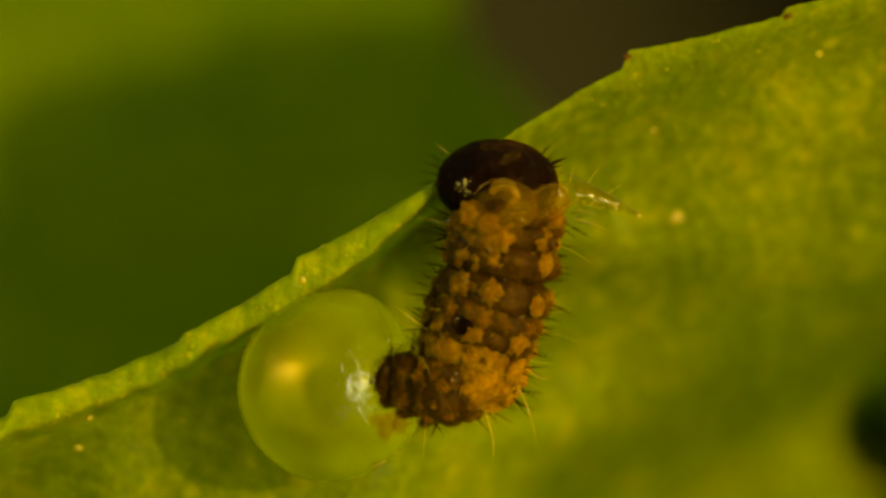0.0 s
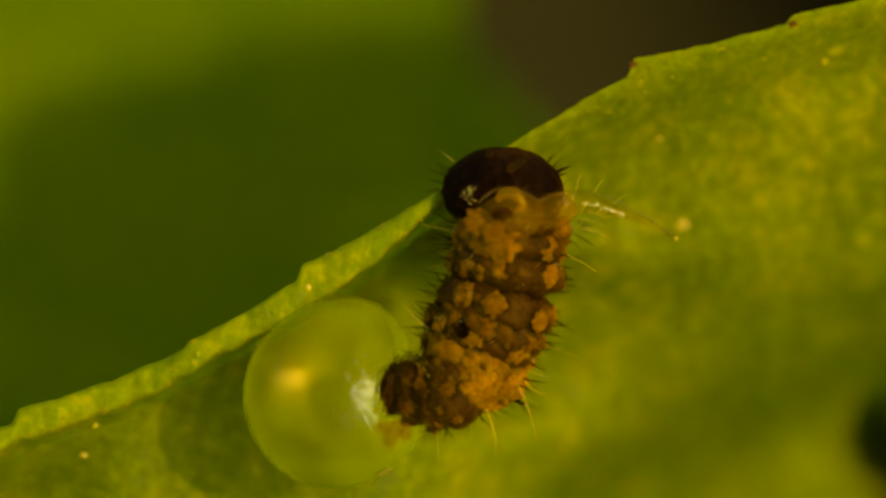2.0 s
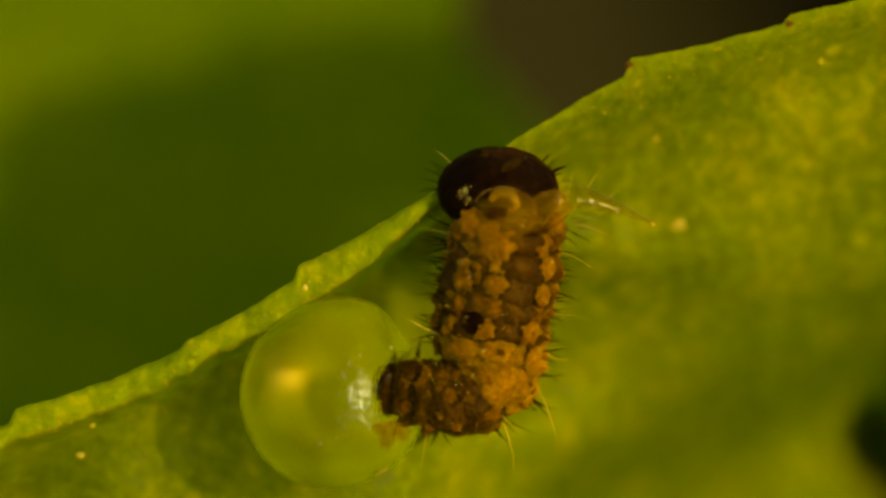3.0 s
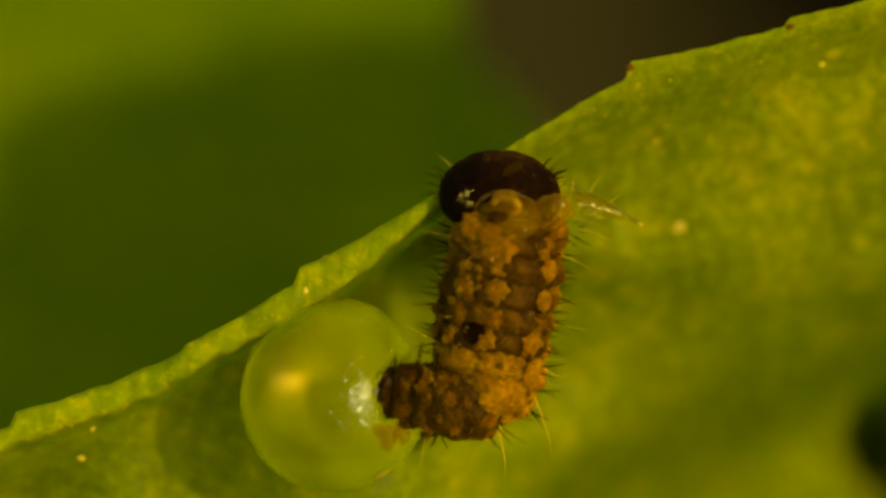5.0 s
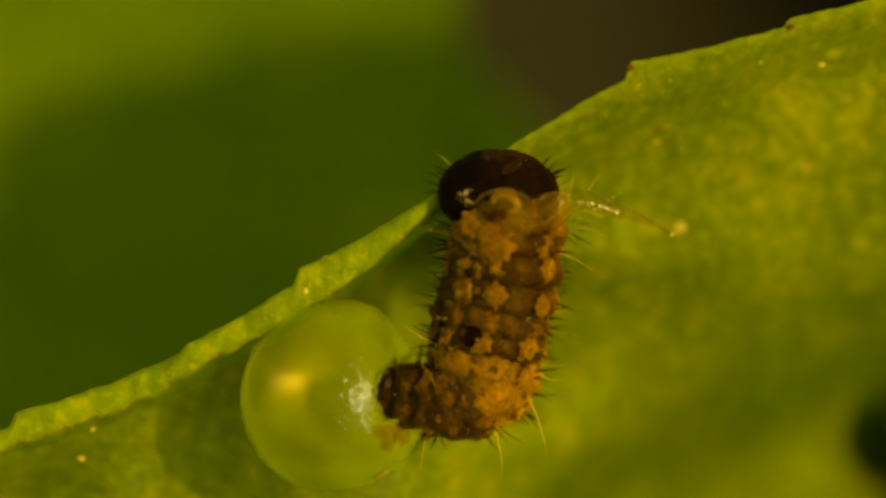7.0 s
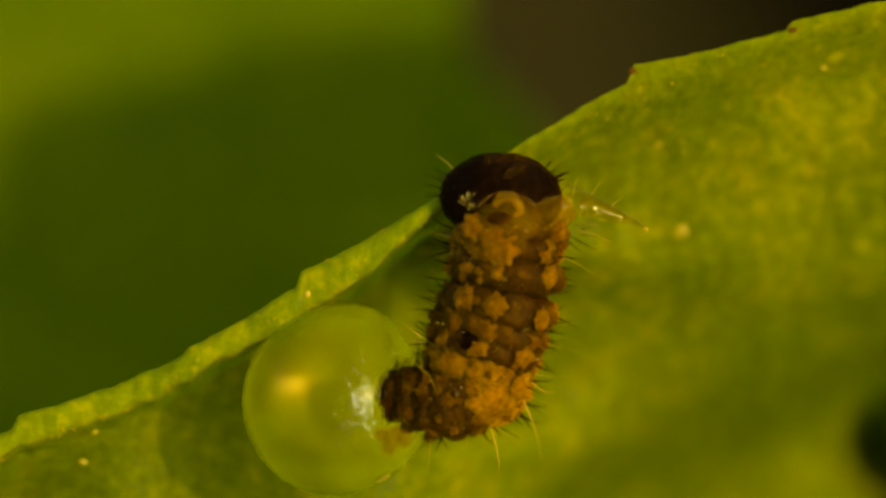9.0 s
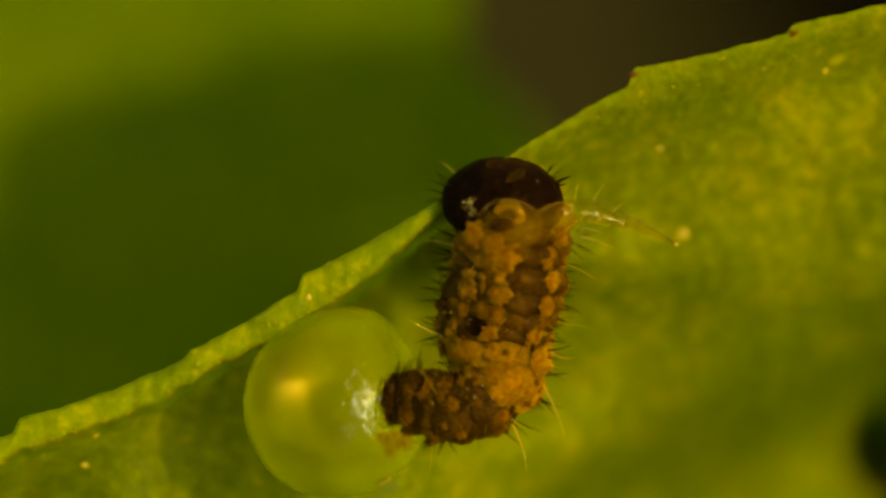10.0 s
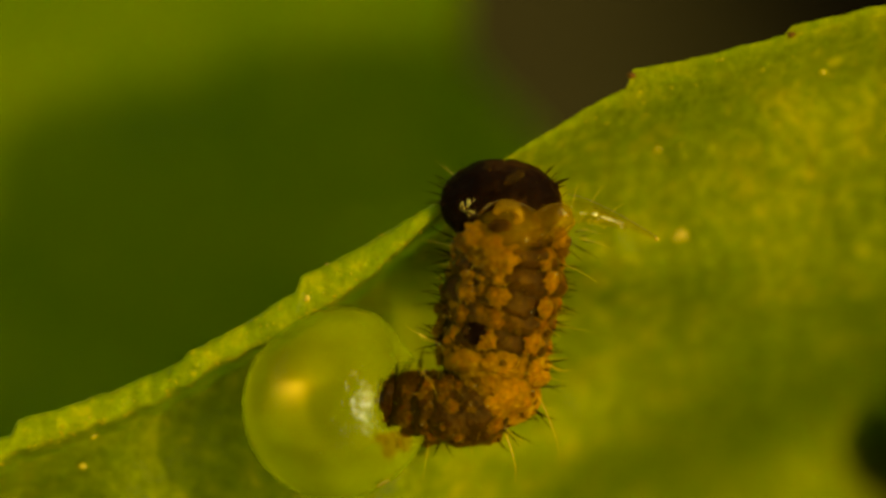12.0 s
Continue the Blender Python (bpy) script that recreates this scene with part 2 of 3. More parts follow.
def teeth(x):
    y = 0.0
    for xk, a in TEETH:
        s = x - xk
        y += a * smooth01(s / 0.05 + 0.5) * math.exp(-max(0, s) / 0.35)
    return y + lumps((x, 0, 0), 6, 0.012) + lumps((x, 3, 0), 17, 0.006)


def margin(x):
    return glide(MARGIN, x) + teeth(x)


RIM = [(-9, 0.15), (-2.9, 0.15), (-1.9, 0.17), (-1.3, 0.205), (-0.8, 0.24), (-0.45, 0.175), (-0.1, 0.11), (0.3, 0.08)]


def rim_width(x):
    """How far the rolled-up rim of the blade reaches down from the margin."""
    return glide(RIM, min(0.3, x)) * (1 + lumps((x, 7, 0), 2.5, 0.25) + lumps((x, 7, 0), 8, 0.16))


def leaf_height(x, y):
    d = glide(MARGIN, x) - y
    plain = -0.10 - 0.52 * smooth01(d / 0.5)
    w = rim_width(x)
    roll = 0.03 * math.sqrt(max(0.0, 1 - (2 * d / w - 1) ** 2))
    rolled = 0.12 + roll - 0.06 * min(1.0, max(0.0, d / w)) - (0.3 + 0.28 * smooth01((x + 2.2) / 0.6)) * smooth01((d - w) / 0.08)
    z = plain + (rolled - plain) * smooth01((0.35 - x) / 0.6) - 0.05 * max(0, d - 0.5)
    z -= 0.8 * min(2.2, max(0.0, d - 1.2)) ** 1.2 * smooth01((x + 0.6) / 1.2)
    z -= 1.1 * math.exp(-((x + 0.15) / (0.42 if x < -0.15 else 1.05)) ** 2) * smooth01((0.09 - y) / 0.42) * (1 - smooth01((-0.72 - y) / 0.6))
    z -= (0.45 - 0.25 * smooth01((y - 0.2) / 0.8)) * smooth01((x + 0.1) / 1.7)
    z += 0.13 * smooth01((x - 0.7) / 0.55) * smooth01((y + 0.5) / 0.4)
    z += 0.03 * math.sin(2.1 * x - 1.3 * y) + lumps((x, y, 0), 1.2, 0.05) + lumps((x, y, 2), 3.5, 0.02) + lumps((x, y, 5), 9, 0.011) + lumps((x, y, 9), 19, 0.005)
    z -= 2.2 * math.exp(-((x - 3.2) / 0.4) ** 2 - ((y + 1.25) / 0.42) ** 2)
    z += 0.45 * min(0.0, x + 1.8 + 0.35 * (y + 1.1)) * smooth01((d - w) / 0.3) * smooth01((x + 5) / 2)
    return z


def build_main_leaf():
    def point(u, v):
        x = 0.6 + 10 * (0.4 * (2 * u - 1) + 0.6 * (2 * u - 1) ** 3)
        top = glide(MARGIN, x)
        low = -2.5 - 10 * math.sqrt(max(0.0, 1 - ((x - 0.6) / 10.2) ** 2))
        w = v ** 1.9
        y = top + (low - top) * w + teeth(x) * (1 - smooth01(v / 0.16))
        return x, y, leaf_height(x, y)
    leaf = new("leaf", sheet("leaf", 520, 220, point, 0.14, M_LEAF))
    leaf.matrix_world = F
    return tagged(leaf, "bright yellow-green citrus leaf blade with a toothed margin", "leaf", "citrus leaves")


leaf = build_main_leaf()


def build_rim():
    """The pale waxy roll along the blade's margin."""
    nx, n = 520, 14
    verts, faces = [], []
    for i in range(nx + 1):
        x = 0.42 - 6.4 * (i / nx) ** 1.25
        w = rim_width(x) * (0.25 + 0.75 * smooth01((0.42 - x) / 0.7))
        top = glide(MARGIN, x)
        base = max(leaf_height(x, top - w * 0.45), leaf_height(x, top), leaf_height(x, top + 0.04)) + 0.02
        for k in range(n):
            a = 2 * math.pi * k / n
            d = w * (0.48 + 0.5 * math.cos(a)) - teeth(x) * (0.5 - 0.5 * math.cos(a))
            v = Vector((x, top - d, base + 0.05 * math.sin(a)))
            v.z += lumps(v, 5, 0.014) + lumps(v, 14, 0.006) + lumps(v, 30, 0.005)
            v.y += lumps(v, 11, 0.007, 3.0)
            verts.append(v)
    for i in range(nx):
        for k in range(n):
            faces.append([i * n + k, i * n + (k + 1) % n, (i + 1) * n + (k + 1) % n, (i + 1) * n + k])
    faces.append(list(range(n))[::-1])
    faces.append([nx * n + k for k in range(n)])
    part("rim", mesh_of("rim", verts, faces, M_RIM), leaf, None, "pale waxy rolled rim of the blade")


build_rim()


def on_leaf(px, py):
    """The place on the blade that shows at the picture's grid place."""
    z = -0.3
    for _ in range(12):
        p = P(px, py, z)
        z = leaf_height(p.x, p.y)
    return P(px, py, z)


# ---- the leaf behind ----
def build_back_leaf():
    def point(u, v):
        y = -10 + 18 * v
        edge = 0.16 + 0.8 * smooth01((1.9 - y) / 1.2) + 2.0 * smooth01((0.9 - y) / 4)
        x = edge - 15 * u ** 1.3
        z = -9.5 + 0.02 * x + 0.006 * x * x + 0.12 * math.sin(0.9 * y + 0.3 * x) + lumps((x, y, 0), 0.6, 0.2)
        return x, y, z
    ob = new("leaf", sheet("back_leaf", 120, 120, point, 0.2, M_BACK))
    ob.matrix_world = F
    return tagged(ob, "dark green citrus leaf in shade, hanging behind", "leaf", "citrus leaves")


build_back_leaf()


# upper edge of the young leaf, drawn to give the wanted shadow line
SHADE_LEAF_EDGE = [(3.06, 2.1), (3.24, 2.44), (3.7, 2.65), (4.26, 2.74), (4.96, 2.9), (5.33, 3.07), (5.71, 3.14), (6.78, 3.14), (7.3, 3.35), (9, 3.9), (11.5, 4.0), (13.06, 3.7)]


def build_shade_leaf():
    """A young leaf added out of view to keep the sun off the leaf behind."""
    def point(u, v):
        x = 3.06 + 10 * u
        high = glide(SHADE_LEAF_EDGE, x)
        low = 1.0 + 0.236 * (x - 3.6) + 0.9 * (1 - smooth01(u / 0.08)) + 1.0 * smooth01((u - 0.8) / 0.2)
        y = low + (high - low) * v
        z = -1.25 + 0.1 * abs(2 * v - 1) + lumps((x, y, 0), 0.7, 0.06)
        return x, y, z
    ob = new("leaf", sheet("shade_leaf", 90, 24, point, 0.16, M_BACK))
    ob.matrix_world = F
    return tagged(ob, "unseen young green leaf, added to shade the leaf behind", "leaf", "citrus leaves")


build_shade_leaf()


# ---- the egg ----
EGG = P(603, 692, 0.0)
EGG_R = 0.612


def build_egg():
    axis = Vector((0.93, 0.02, 0.36)).normalized()
    up = Vector((0, 1, 0))
    side = up.cross(axis).normalized()
    nu, nv = 128, 72
    TORN = Vector((0.80, 0.56, -0.18)).normalized()

    def shape(d, r):
        k = r * (1 + 0.03 * d.x * d.y - 0.05 * max(0, -d.y) * max(0, d.x) + lumps(d, 1.5, 0.012) + lumps(d, 5, 0.005) + lumps(d, 11, 0.0022 * smooth01((d.x + d.y + 0.2) / 0.8)))
        k *= 1 + smooth01((-d.z - 0.2) / 0.4) * (0.26 * d.y - 0.15 * d.x)
        return d * k

    def opened(d):
        a = math.degrees(math.atan2(d.dot(side), d.dot(axis)))
        b = math.degrees(math.asin(max(-1, min(1, d.dot(up)))))
        wob = 1 + 0.10 * noise.noise(d * 5) + 0.05 * noise.noise(d * 14)
        return math.hypot(a / 46, (b - 4) / 25) < wob or math.degrees(d.angle(TORN)) < 34 * wob
    verts, faces, rims = [], [], {}
    for layer, r in enumerate((EGG_R, EGG_R - 0.018)):
        base = len(verts)
        for j in range(nv + 1):
            th = math.pi * j / nv
            for i in range(nu):
                ph = 2 * math.pi * i / nu
                d = Vector((math.sin(th) * math.cos(ph), math.cos(th), math.sin(th) * math.sin(ph)))
                verts.append(shape(d, r))
        for j in range(nv):
            for i in range(nu):
                q = [base + j * nu + i, base + (j + 1) * nu + i, base + (j + 1) * nu + (i + 1) % nu, base + j * nu + (i + 1) % nu]
                c = sum((verts[k] for k in q), Vector()).normalized()
                if opened(c):
                    continue
                q = [k for n, k in enumerate(q) if not (j == 0 and n == 3) and not (j == nv - 1 and n == 2)]
                faces.append(q[::-1] if layer == 0 else q)
                if layer == 0:
                    for a, b in zip(q, q[1:] + q[:1]):
                        rims[(a, b)] = rims.get((a, b), 0) + 1
    half = (nv + 1) * nu
    for a, b in list(rims):
        if (b, a) not in rims and a % nu != b % nu or ((b, a) not in rims and a // nu != b // nu):
            if nu <= a < half - nu and nu <= b < half - nu:
                faces.append([a, b, b + half, a + half])
    me = mesh_of("egg", verts, faces, M_SHELL)
    me.materials.append(M_SHELL_IN)
    me.materials.append(M_SHELL_WET)
    half = len(verts) // 2
    for f in me.polygons:
        f.material_index = 0 if min(f.vertices) < half else (2 if f.center.z < 0 else 1)
    egg = new("egg", me)
    egg.matrix_world = F @ Matrix.Translation(EGG * MM)
    tagged(egg, "hatched translucent yellow-green egg shell on the leaf", "egg")
    spots = mesh_of("spot", *blob(0.055, 0.03, 0.006, 14, 8, 0.4), M_GLAND_DULL)
    d = Vector((0.46, -0.80, 0.36)).normalized()
    s = part("stain", spots, egg, Matrix.Translation(d * (EGG_R + 0.0) * MM) @ d.to_track_quat("Z", "Y").to_matrix().to_4x4(), "small brown stain on the shell")
    smear = mesh_of("smear", *blob(0.1, 0.06, 0.003, 36, 10, 0.7, 4.5), M_SMEAR)
    for x, y, spin, size in ((0.56, -0.40, 30, 1.0), (0.70, -0.38, 60, 0.8), (0.46, -0.34, 80, 0.5)):
        d = Vector((x, y, math.sqrt(1 - x * x - y * y)))
        m = Matrix.Translation(d * EGG_R * MM) @ d.to_track_quat("Z", "Y").to_matrix().to_4x4() @ pose(0, 0, 0, 0, 0, spin)
        part("smear", smear, egg, m @ Matrix.Diagonal((size, size, 1, 1)), "dried amber smear")
    # pale glossy flecks added to make the shell's white sun glint
    flake = mesh_of("flake", *blob(0.0075, 0.006, 0.0022, 8, 5, 0.4, 1.0), M_GLINT)
    rnd = random.Random(77)
    for k in range(150):
        wide = 1.0 if k < 95 else 2.6
        x, y = 0.265 + rnd.gauss(0, 0.065) * wide, 0.03 + rnd.gauss(0, 0.10) * wide
        if x * x + y * y > 0.8:
            continue
        d = Vector((x, y, math.sqrt(1 - x * x - y * y)))
        m = Matrix.Translation(d * (EGG_R * (1 + 0.03 * x * y) + 0.002) * MM) @ d.to_track_quat("Z", "Y").to_matrix().to_4x4()
        size = rnd.uniform(0.4, 1.1) * (1 if k < 95 else 0.7)
        part("flake", flake, egg, m @ pose(0, 0, 0, rnd.uniform(-16, 16), rnd.uniform(-16, 16), rnd.uniform(0, 360)) @ Matrix.Diagonal((size, size, size, 1)))
    return egg


def blob(rx, ry, rz, nu=14, nv=8, rough=0.0, seed=0.0):
    """Vertices and faces of a rounded lump."""
    verts, faces = [], []
    for j in range(nv + 1):
        th = math.pi * j / nv
        for i in range(nu):
            ph = 2 * math.pi * i / nu
            d = Vector((math.sin(th) * math.cos(ph), math.sin(th) * math.sin(ph), math.cos(th)))
            k = 1 + (lumps(d, 2.3, rough, seed) if rough else 0)
            verts.append((d.x * rx * k, d.y * ry * k, d.z * rz * k))
    for j in range(nv):
        for i in range(nu):
            q = [j * nu + i, (j + 1) * nu + i, (j + 1) * nu + (i + 1) % nu, j * nu + (i + 1) % nu]
            faces.append([k for n, k in enumerate(q) if not (j == 0 and n == 3) and not (j == nv - 1 and n == 2)])
    return verts, faces


build_egg()


# ---- the caterpillar ----
def wart_mesh(name, seed, material, points=9, flat=0.3):
    """A soft wart like a small floret, 1 mm wide before scaling: a dome of blunt lobes with knobs on it."""
    rnd = random.Random(seed)
    nu, nv = points * 4, 8
    amp = [rnd.uniform(0.04, 0.15) for _ in range(points)]
    knobs = []
    for _ in range(9):
        a, q = rnd.uniform(0, 6.28), rnd.uniform(0.05, 0.34)
        knobs.append((q * math.cos(a), q * math.sin(a), rnd.uniform(0.03, 0.09)))
    verts, faces = [], []
    for j in range(nv + 1):
        s = j / nv
        for i in range(nu):
            a = 2 * math.pi * i / nu
            lobe = amp[i // 4] * (0.0, 0.45, 1.0, 0.45)[i % 4]
            r = (0.34 + lobe * (1 - s) ** 0.5) * math.cos(s * math.pi / 2) ** 0.8
            x, y = r * math.cos(a), r * math.sin(a)
            z = flat * 0.5 * math.sin(s * math.pi / 2)
            z += 0.9 * sum(h * math.exp(-((x - kx) ** 2 + (y - ky) ** 2) / 0.008) for kx, ky, h in knobs) * min(1, 3 * s)
            verts.append((x, y, z - 0.12))
    for j in range(nv):
        for i in range(nu):
            faces.append([j * nu + i, j * nu + (i + 1) % nu, (j + 1) * nu + (i + 1) % nu, (j + 1) * nu + i])
    faces.append([nv * nu + i for i in range(nu)])
    return mesh_of(name, verts, faces, material)


def hair_mesh(name, length, r, bend, material, n=6):
    """A tapered bristle along z, bent towards x."""
    verts, faces = [], []
    for j in range(n):
        s = j / n
        rr = r * (1 - s) ** 0.8
        for i in range(4):
            a = math.pi / 2 * i
            verts.append((bend * s * s * length + rr * math.cos(a), rr * math.sin(a), s * length))
    verts.append((bend * length, 0, length))
    for j in range(n - 1):
        for i in range(4):
            faces.append([j * 4 + i, j * 4 + (i + 1) % 4, (j + 1) * 4 + (i + 1) % 4, (j + 1) * 4 + i])
    for i in range(4):
        faces.append([(n - 1) * 4 + i, (n - 1) * 4 + (i + 1) % 4, n * 4])
    return mesh_of(name, verts, faces, material)


WARTS = [wart_mesh("wart", 11 + k, M_WART, 8 + k % 4) for k in range(5)]
DIM_WARTS = [wart_mesh("wart", 31 + k, M_WART_DIM, 7 + k % 4, 0.3) for k in range(5)]
HAIRS = [hair_mesh("bristle", l, 0.0065, b, M_HAIR) for l, b in ((0.16, 0.1), (0.13, 0.25), (0.2, 0.15), (0.1, -0.1))]
GOLDS = [hair_mesh("bristle", l, 0.003, b, M_GOLD) for l, b in ((0.18, 0.1), (0.12, 0.2), (0.23, -0.15))]

# tiny glossy bead, added wherever the skin should glint
SPARKLE = mesh_of("bead", *blob(0.009, 0.008, 0.008, 8, 6), M_SPARKLE)

# name, place in the picture's grid at rest, height, half width, half depth, length, material
BODY = [("prothorax", 905, 392, 0.10, 92, 0.30, 0.20, M_SKIN),
        ("thorax_segment", 902, 422, 0.05, 98, 0.33, 0.22, M_SKIN),
        ("thorax_segment", 900, 462, 0.00, 102, 0.35, 0.27, M_SKIN),
        ("abdomen_segment", 893, 506, -0.04, 104, 0.36, 0.28, M_SKIN),
        ("abdomen_segment", 884, 546, -0.08, 104, 0.36, 0.28, M_DARK),
        ("abdomen_segment", 877, 586, -0.10, 102, 0.35, 0.28, M_SKIN),
        ("abdomen_segment", 874, 630, -0.10, 98, 0.33, 0.32, M_TAN),
        ("abdomen_segment", 872, 670, -0.10, 83, 0.31, 0.35, M_TAN),
        ("abdomen_segment", 840, 698, -0.08, 70, 0.28, 0.36, M_SKIN),
        ("abdomen_segment", 803, 702, -0.05, 66, 0.26, 0.31, M_DARK),
        ("abdomen_segment", 765, 699, -0.08, 65, 0.24, 0.22, M_DARK),
        ("abdomen_segment", 727, 692, -0.12, 58, 0.21, 0.21, M_DARK),
        ("tail_segment", 695, 688, -0.16, 49, 0.18, 0.17, M_PLATE)]
PERIOD = 1.8
FIRST = 0.2
# how far each segment is off its rest at six even moments of the crawling wave
WAVE = [[(0, 0)] * 6,
        [(0, 2), (0, 0), (0, -1), (0, 2), (0, 0), (0, -1)],
        [(-3, 10), (-2, 4), (0, 0), (0, 3), (0, 0), (-1, 2)],
        [(-10, 32), (-8, 15), (0, -4), (-1, -5), (0, 0), (-4, 17)],
        [(-17, 26), (-10, 2), (-2, -12), (-1, -17), (0, 0), (-10, 12)],
        [(-25, 5), (-17, -20), (-1, -35), (-2, -19), (0, 0), (-11, 8)],
        [(-33, 5), (-8, -42), (5, -42), (3, -25), (0, 0), (-17, 8)],
        [(-38, -12), (-10, -60), (10, -42), (5, -15), (0, 0), (-15, 4)],
        [(-35, -30), (-15, -35), (12, -25), (6, -8), (0, 0), (-12, -5)],
        [(-10, -12), (-6, -14), (-4, -4), (0, -2), (0, 0), (-4, -3)],
        [(-2, -4), (-1, -3), (0, 0), (0, 0), (0, 0), (0, 0)],
        [(0, 0)] * 6,
        [(0, 0)] * 6]
# small nods of the neck and of the head: seconds, right, down
NOD = [(0, 0.7, 0), (0.5, -0.5, -1), (1, 0, 2), (1.5, 0, 0), (2, 1, 1), (2.5, -4, -8.5), (3, -2, -0.5), (5, 0, 0.5), (5.5, 3, 8.5), (6, -2, -5),
       (6.5, 0.5, 2.5), (7, -2, -3.5), (9, -1.5, -2.5), (9.5, 0, 2.5), (10, 0, 4), (10.5, -1.5, -0.5), (11, 1, 6.5), (11.5, -2.5, -7.5), (12, 0.7, 3.5)]
HEAD_NOD = [(0, 1, -0.5), (0.5, -1.2, -1.6), (1, -1, 0), (1.5, 0, 0), (2, 1, 0), (2.5, -3, -6.5), (3, -1.5, -1), (5, 0, 0.3), (5.5, 1.3, 3.2), (6, -1.6, -4.2),
            (6.5, -0.2, 0.8), (7, -1.7, -2.7), (9, -1.4, -1.5), (9.5, 0, 0.7), (10, -0.3, 0.7), (10.5, -1.7, -1), (11, 0, 4), (11.5, -1.7, -4.5), (12, 0, 2)]
NOD_SHARE = [1.0, 0.95, 0.8, 0.4, 0.15, 0, 0, 0, 0, 0, 0, 0, 0]


def nod(t, rows=NOD):
    return glide([(a, b) for a, b, c in rows], t), glide([(a, c) for a, b, c in rows], t)


def wave(i, t):
    s = ((t - FIRST) / PERIOD * 6) % 6
    k, u = int(s), s - int(s)
    p = [WAVE[i][(k + o) % 6] for o in (-1, 0, 1, 2)]
    out = []
    for c in (0, 1):
        a, b, d, e = (q[c] for q in p)
        out.append(b + 0.5 * u * (d - a + u * (2 * a - 5 * b + 4 * d - e + u * (3 * (b - d) + e - a))))
    return out


def spine(t):
    """Place and turn of every segment at t, in the picture's grid."""
    n = nod(t)
    pts = []
    for i, row in enumerate(BODY):
        w = wave(i, t)
        pts.append((row[1] + w[0] + n[0] * NOD_SHARE[i], row[2] + w[1] + n[1] * NOD_SHARE[i], row[3]))
    out = []
    for i in range(len(pts)):
        a, b = pts[max(0, i - 2)], pts[min(len(pts) - 1, i + 2)]
        turn = math.degrees(math.atan2(-(a[0] - b[0]), -(a[1] - b[1])))
        out.append((pts[i], turn))
    return out


def segment_pose(place, turn):
    p = P(*place) * MM
    return pose(p.x, p.y, p.z, 0, 0, turn)


def segment_mesh(i, name, half, deep, length, material):
    nu, nv = 56, 14
    verts, faces = [], []
    w = half * U
    for j in range(nv + 1):
        s = 2 * j / nv - 1
        k = max(0.0, 1 - abs(s) ** 2.6 * 0.3)
        for q in range(nu):
            a = 2 * math.pi * q / nu
            v = Vector((math.sin(a) * w * k, s * length / 2, math.cos(a) * deep * k))
            b = lumps(v, 5, 0.13, i * 3.1) + lumps(v, 13, 0.09, i * 1.7) + lumps(v, 30, 0.04, i)
            v *= 1 + 0.9 * b
            verts.append(v)
    for j in range(nv):
        for q in range(nu):
            faces.append([j * nu + q, j * nu + (q + 1) % nu, (j + 1) * nu + (q + 1) % nu, (j + 1) * nu + q][::-1])
    faces.append([q for q in range(nu)])
    faces.append([nv * nu + q for q in range(nu)][::-1])
    return mesh_of(name, verts, faces, material)


def stand(w, deep, angle, along, spin, size=1.0, lift=0.0):
    """A pose on a segment's skin: angle round from the back, along its axis in mm."""
    a = radians(angle)
    p = Vector((math.sin(a) * (w + lift), along, math.cos(a) * (deep + lift))) * MM
    n = Vector((math.sin(a) / w, 0, math.cos(a) / deep)).normalized()
    r = n.to_track_quat("Z", "Y").to_matrix().to_4x4()
    return Matrix.Translation(p) @ r @ pose(0, 0, 0, 0, 0, spin) @ Matrix.Diagonal((size, size, size, 1))


def bristle(parent, meshes, rnd, w, deep, angle, along, lean, size=1.0):
    m = stand(w, deep, angle, along, 0, 1, -0.02)
    m = m @ pose(0, 0, 0, lean[0], lean[1], 0) @ pose(0, 0, 0, 0, 0, rnd.uniform(0, 360)) @ Matrix.Diagonal((size, size, size, 1))
    return part("bristle", rnd.choice(meshes), parent, m)


caterpillar = new("caterpillar")
caterpillar.matrix_world = F
tagged(caterpillar, "newly hatched brown bristly caterpillar with a black head, leaving its egg", "caterpillar")
SEGMENTS = []


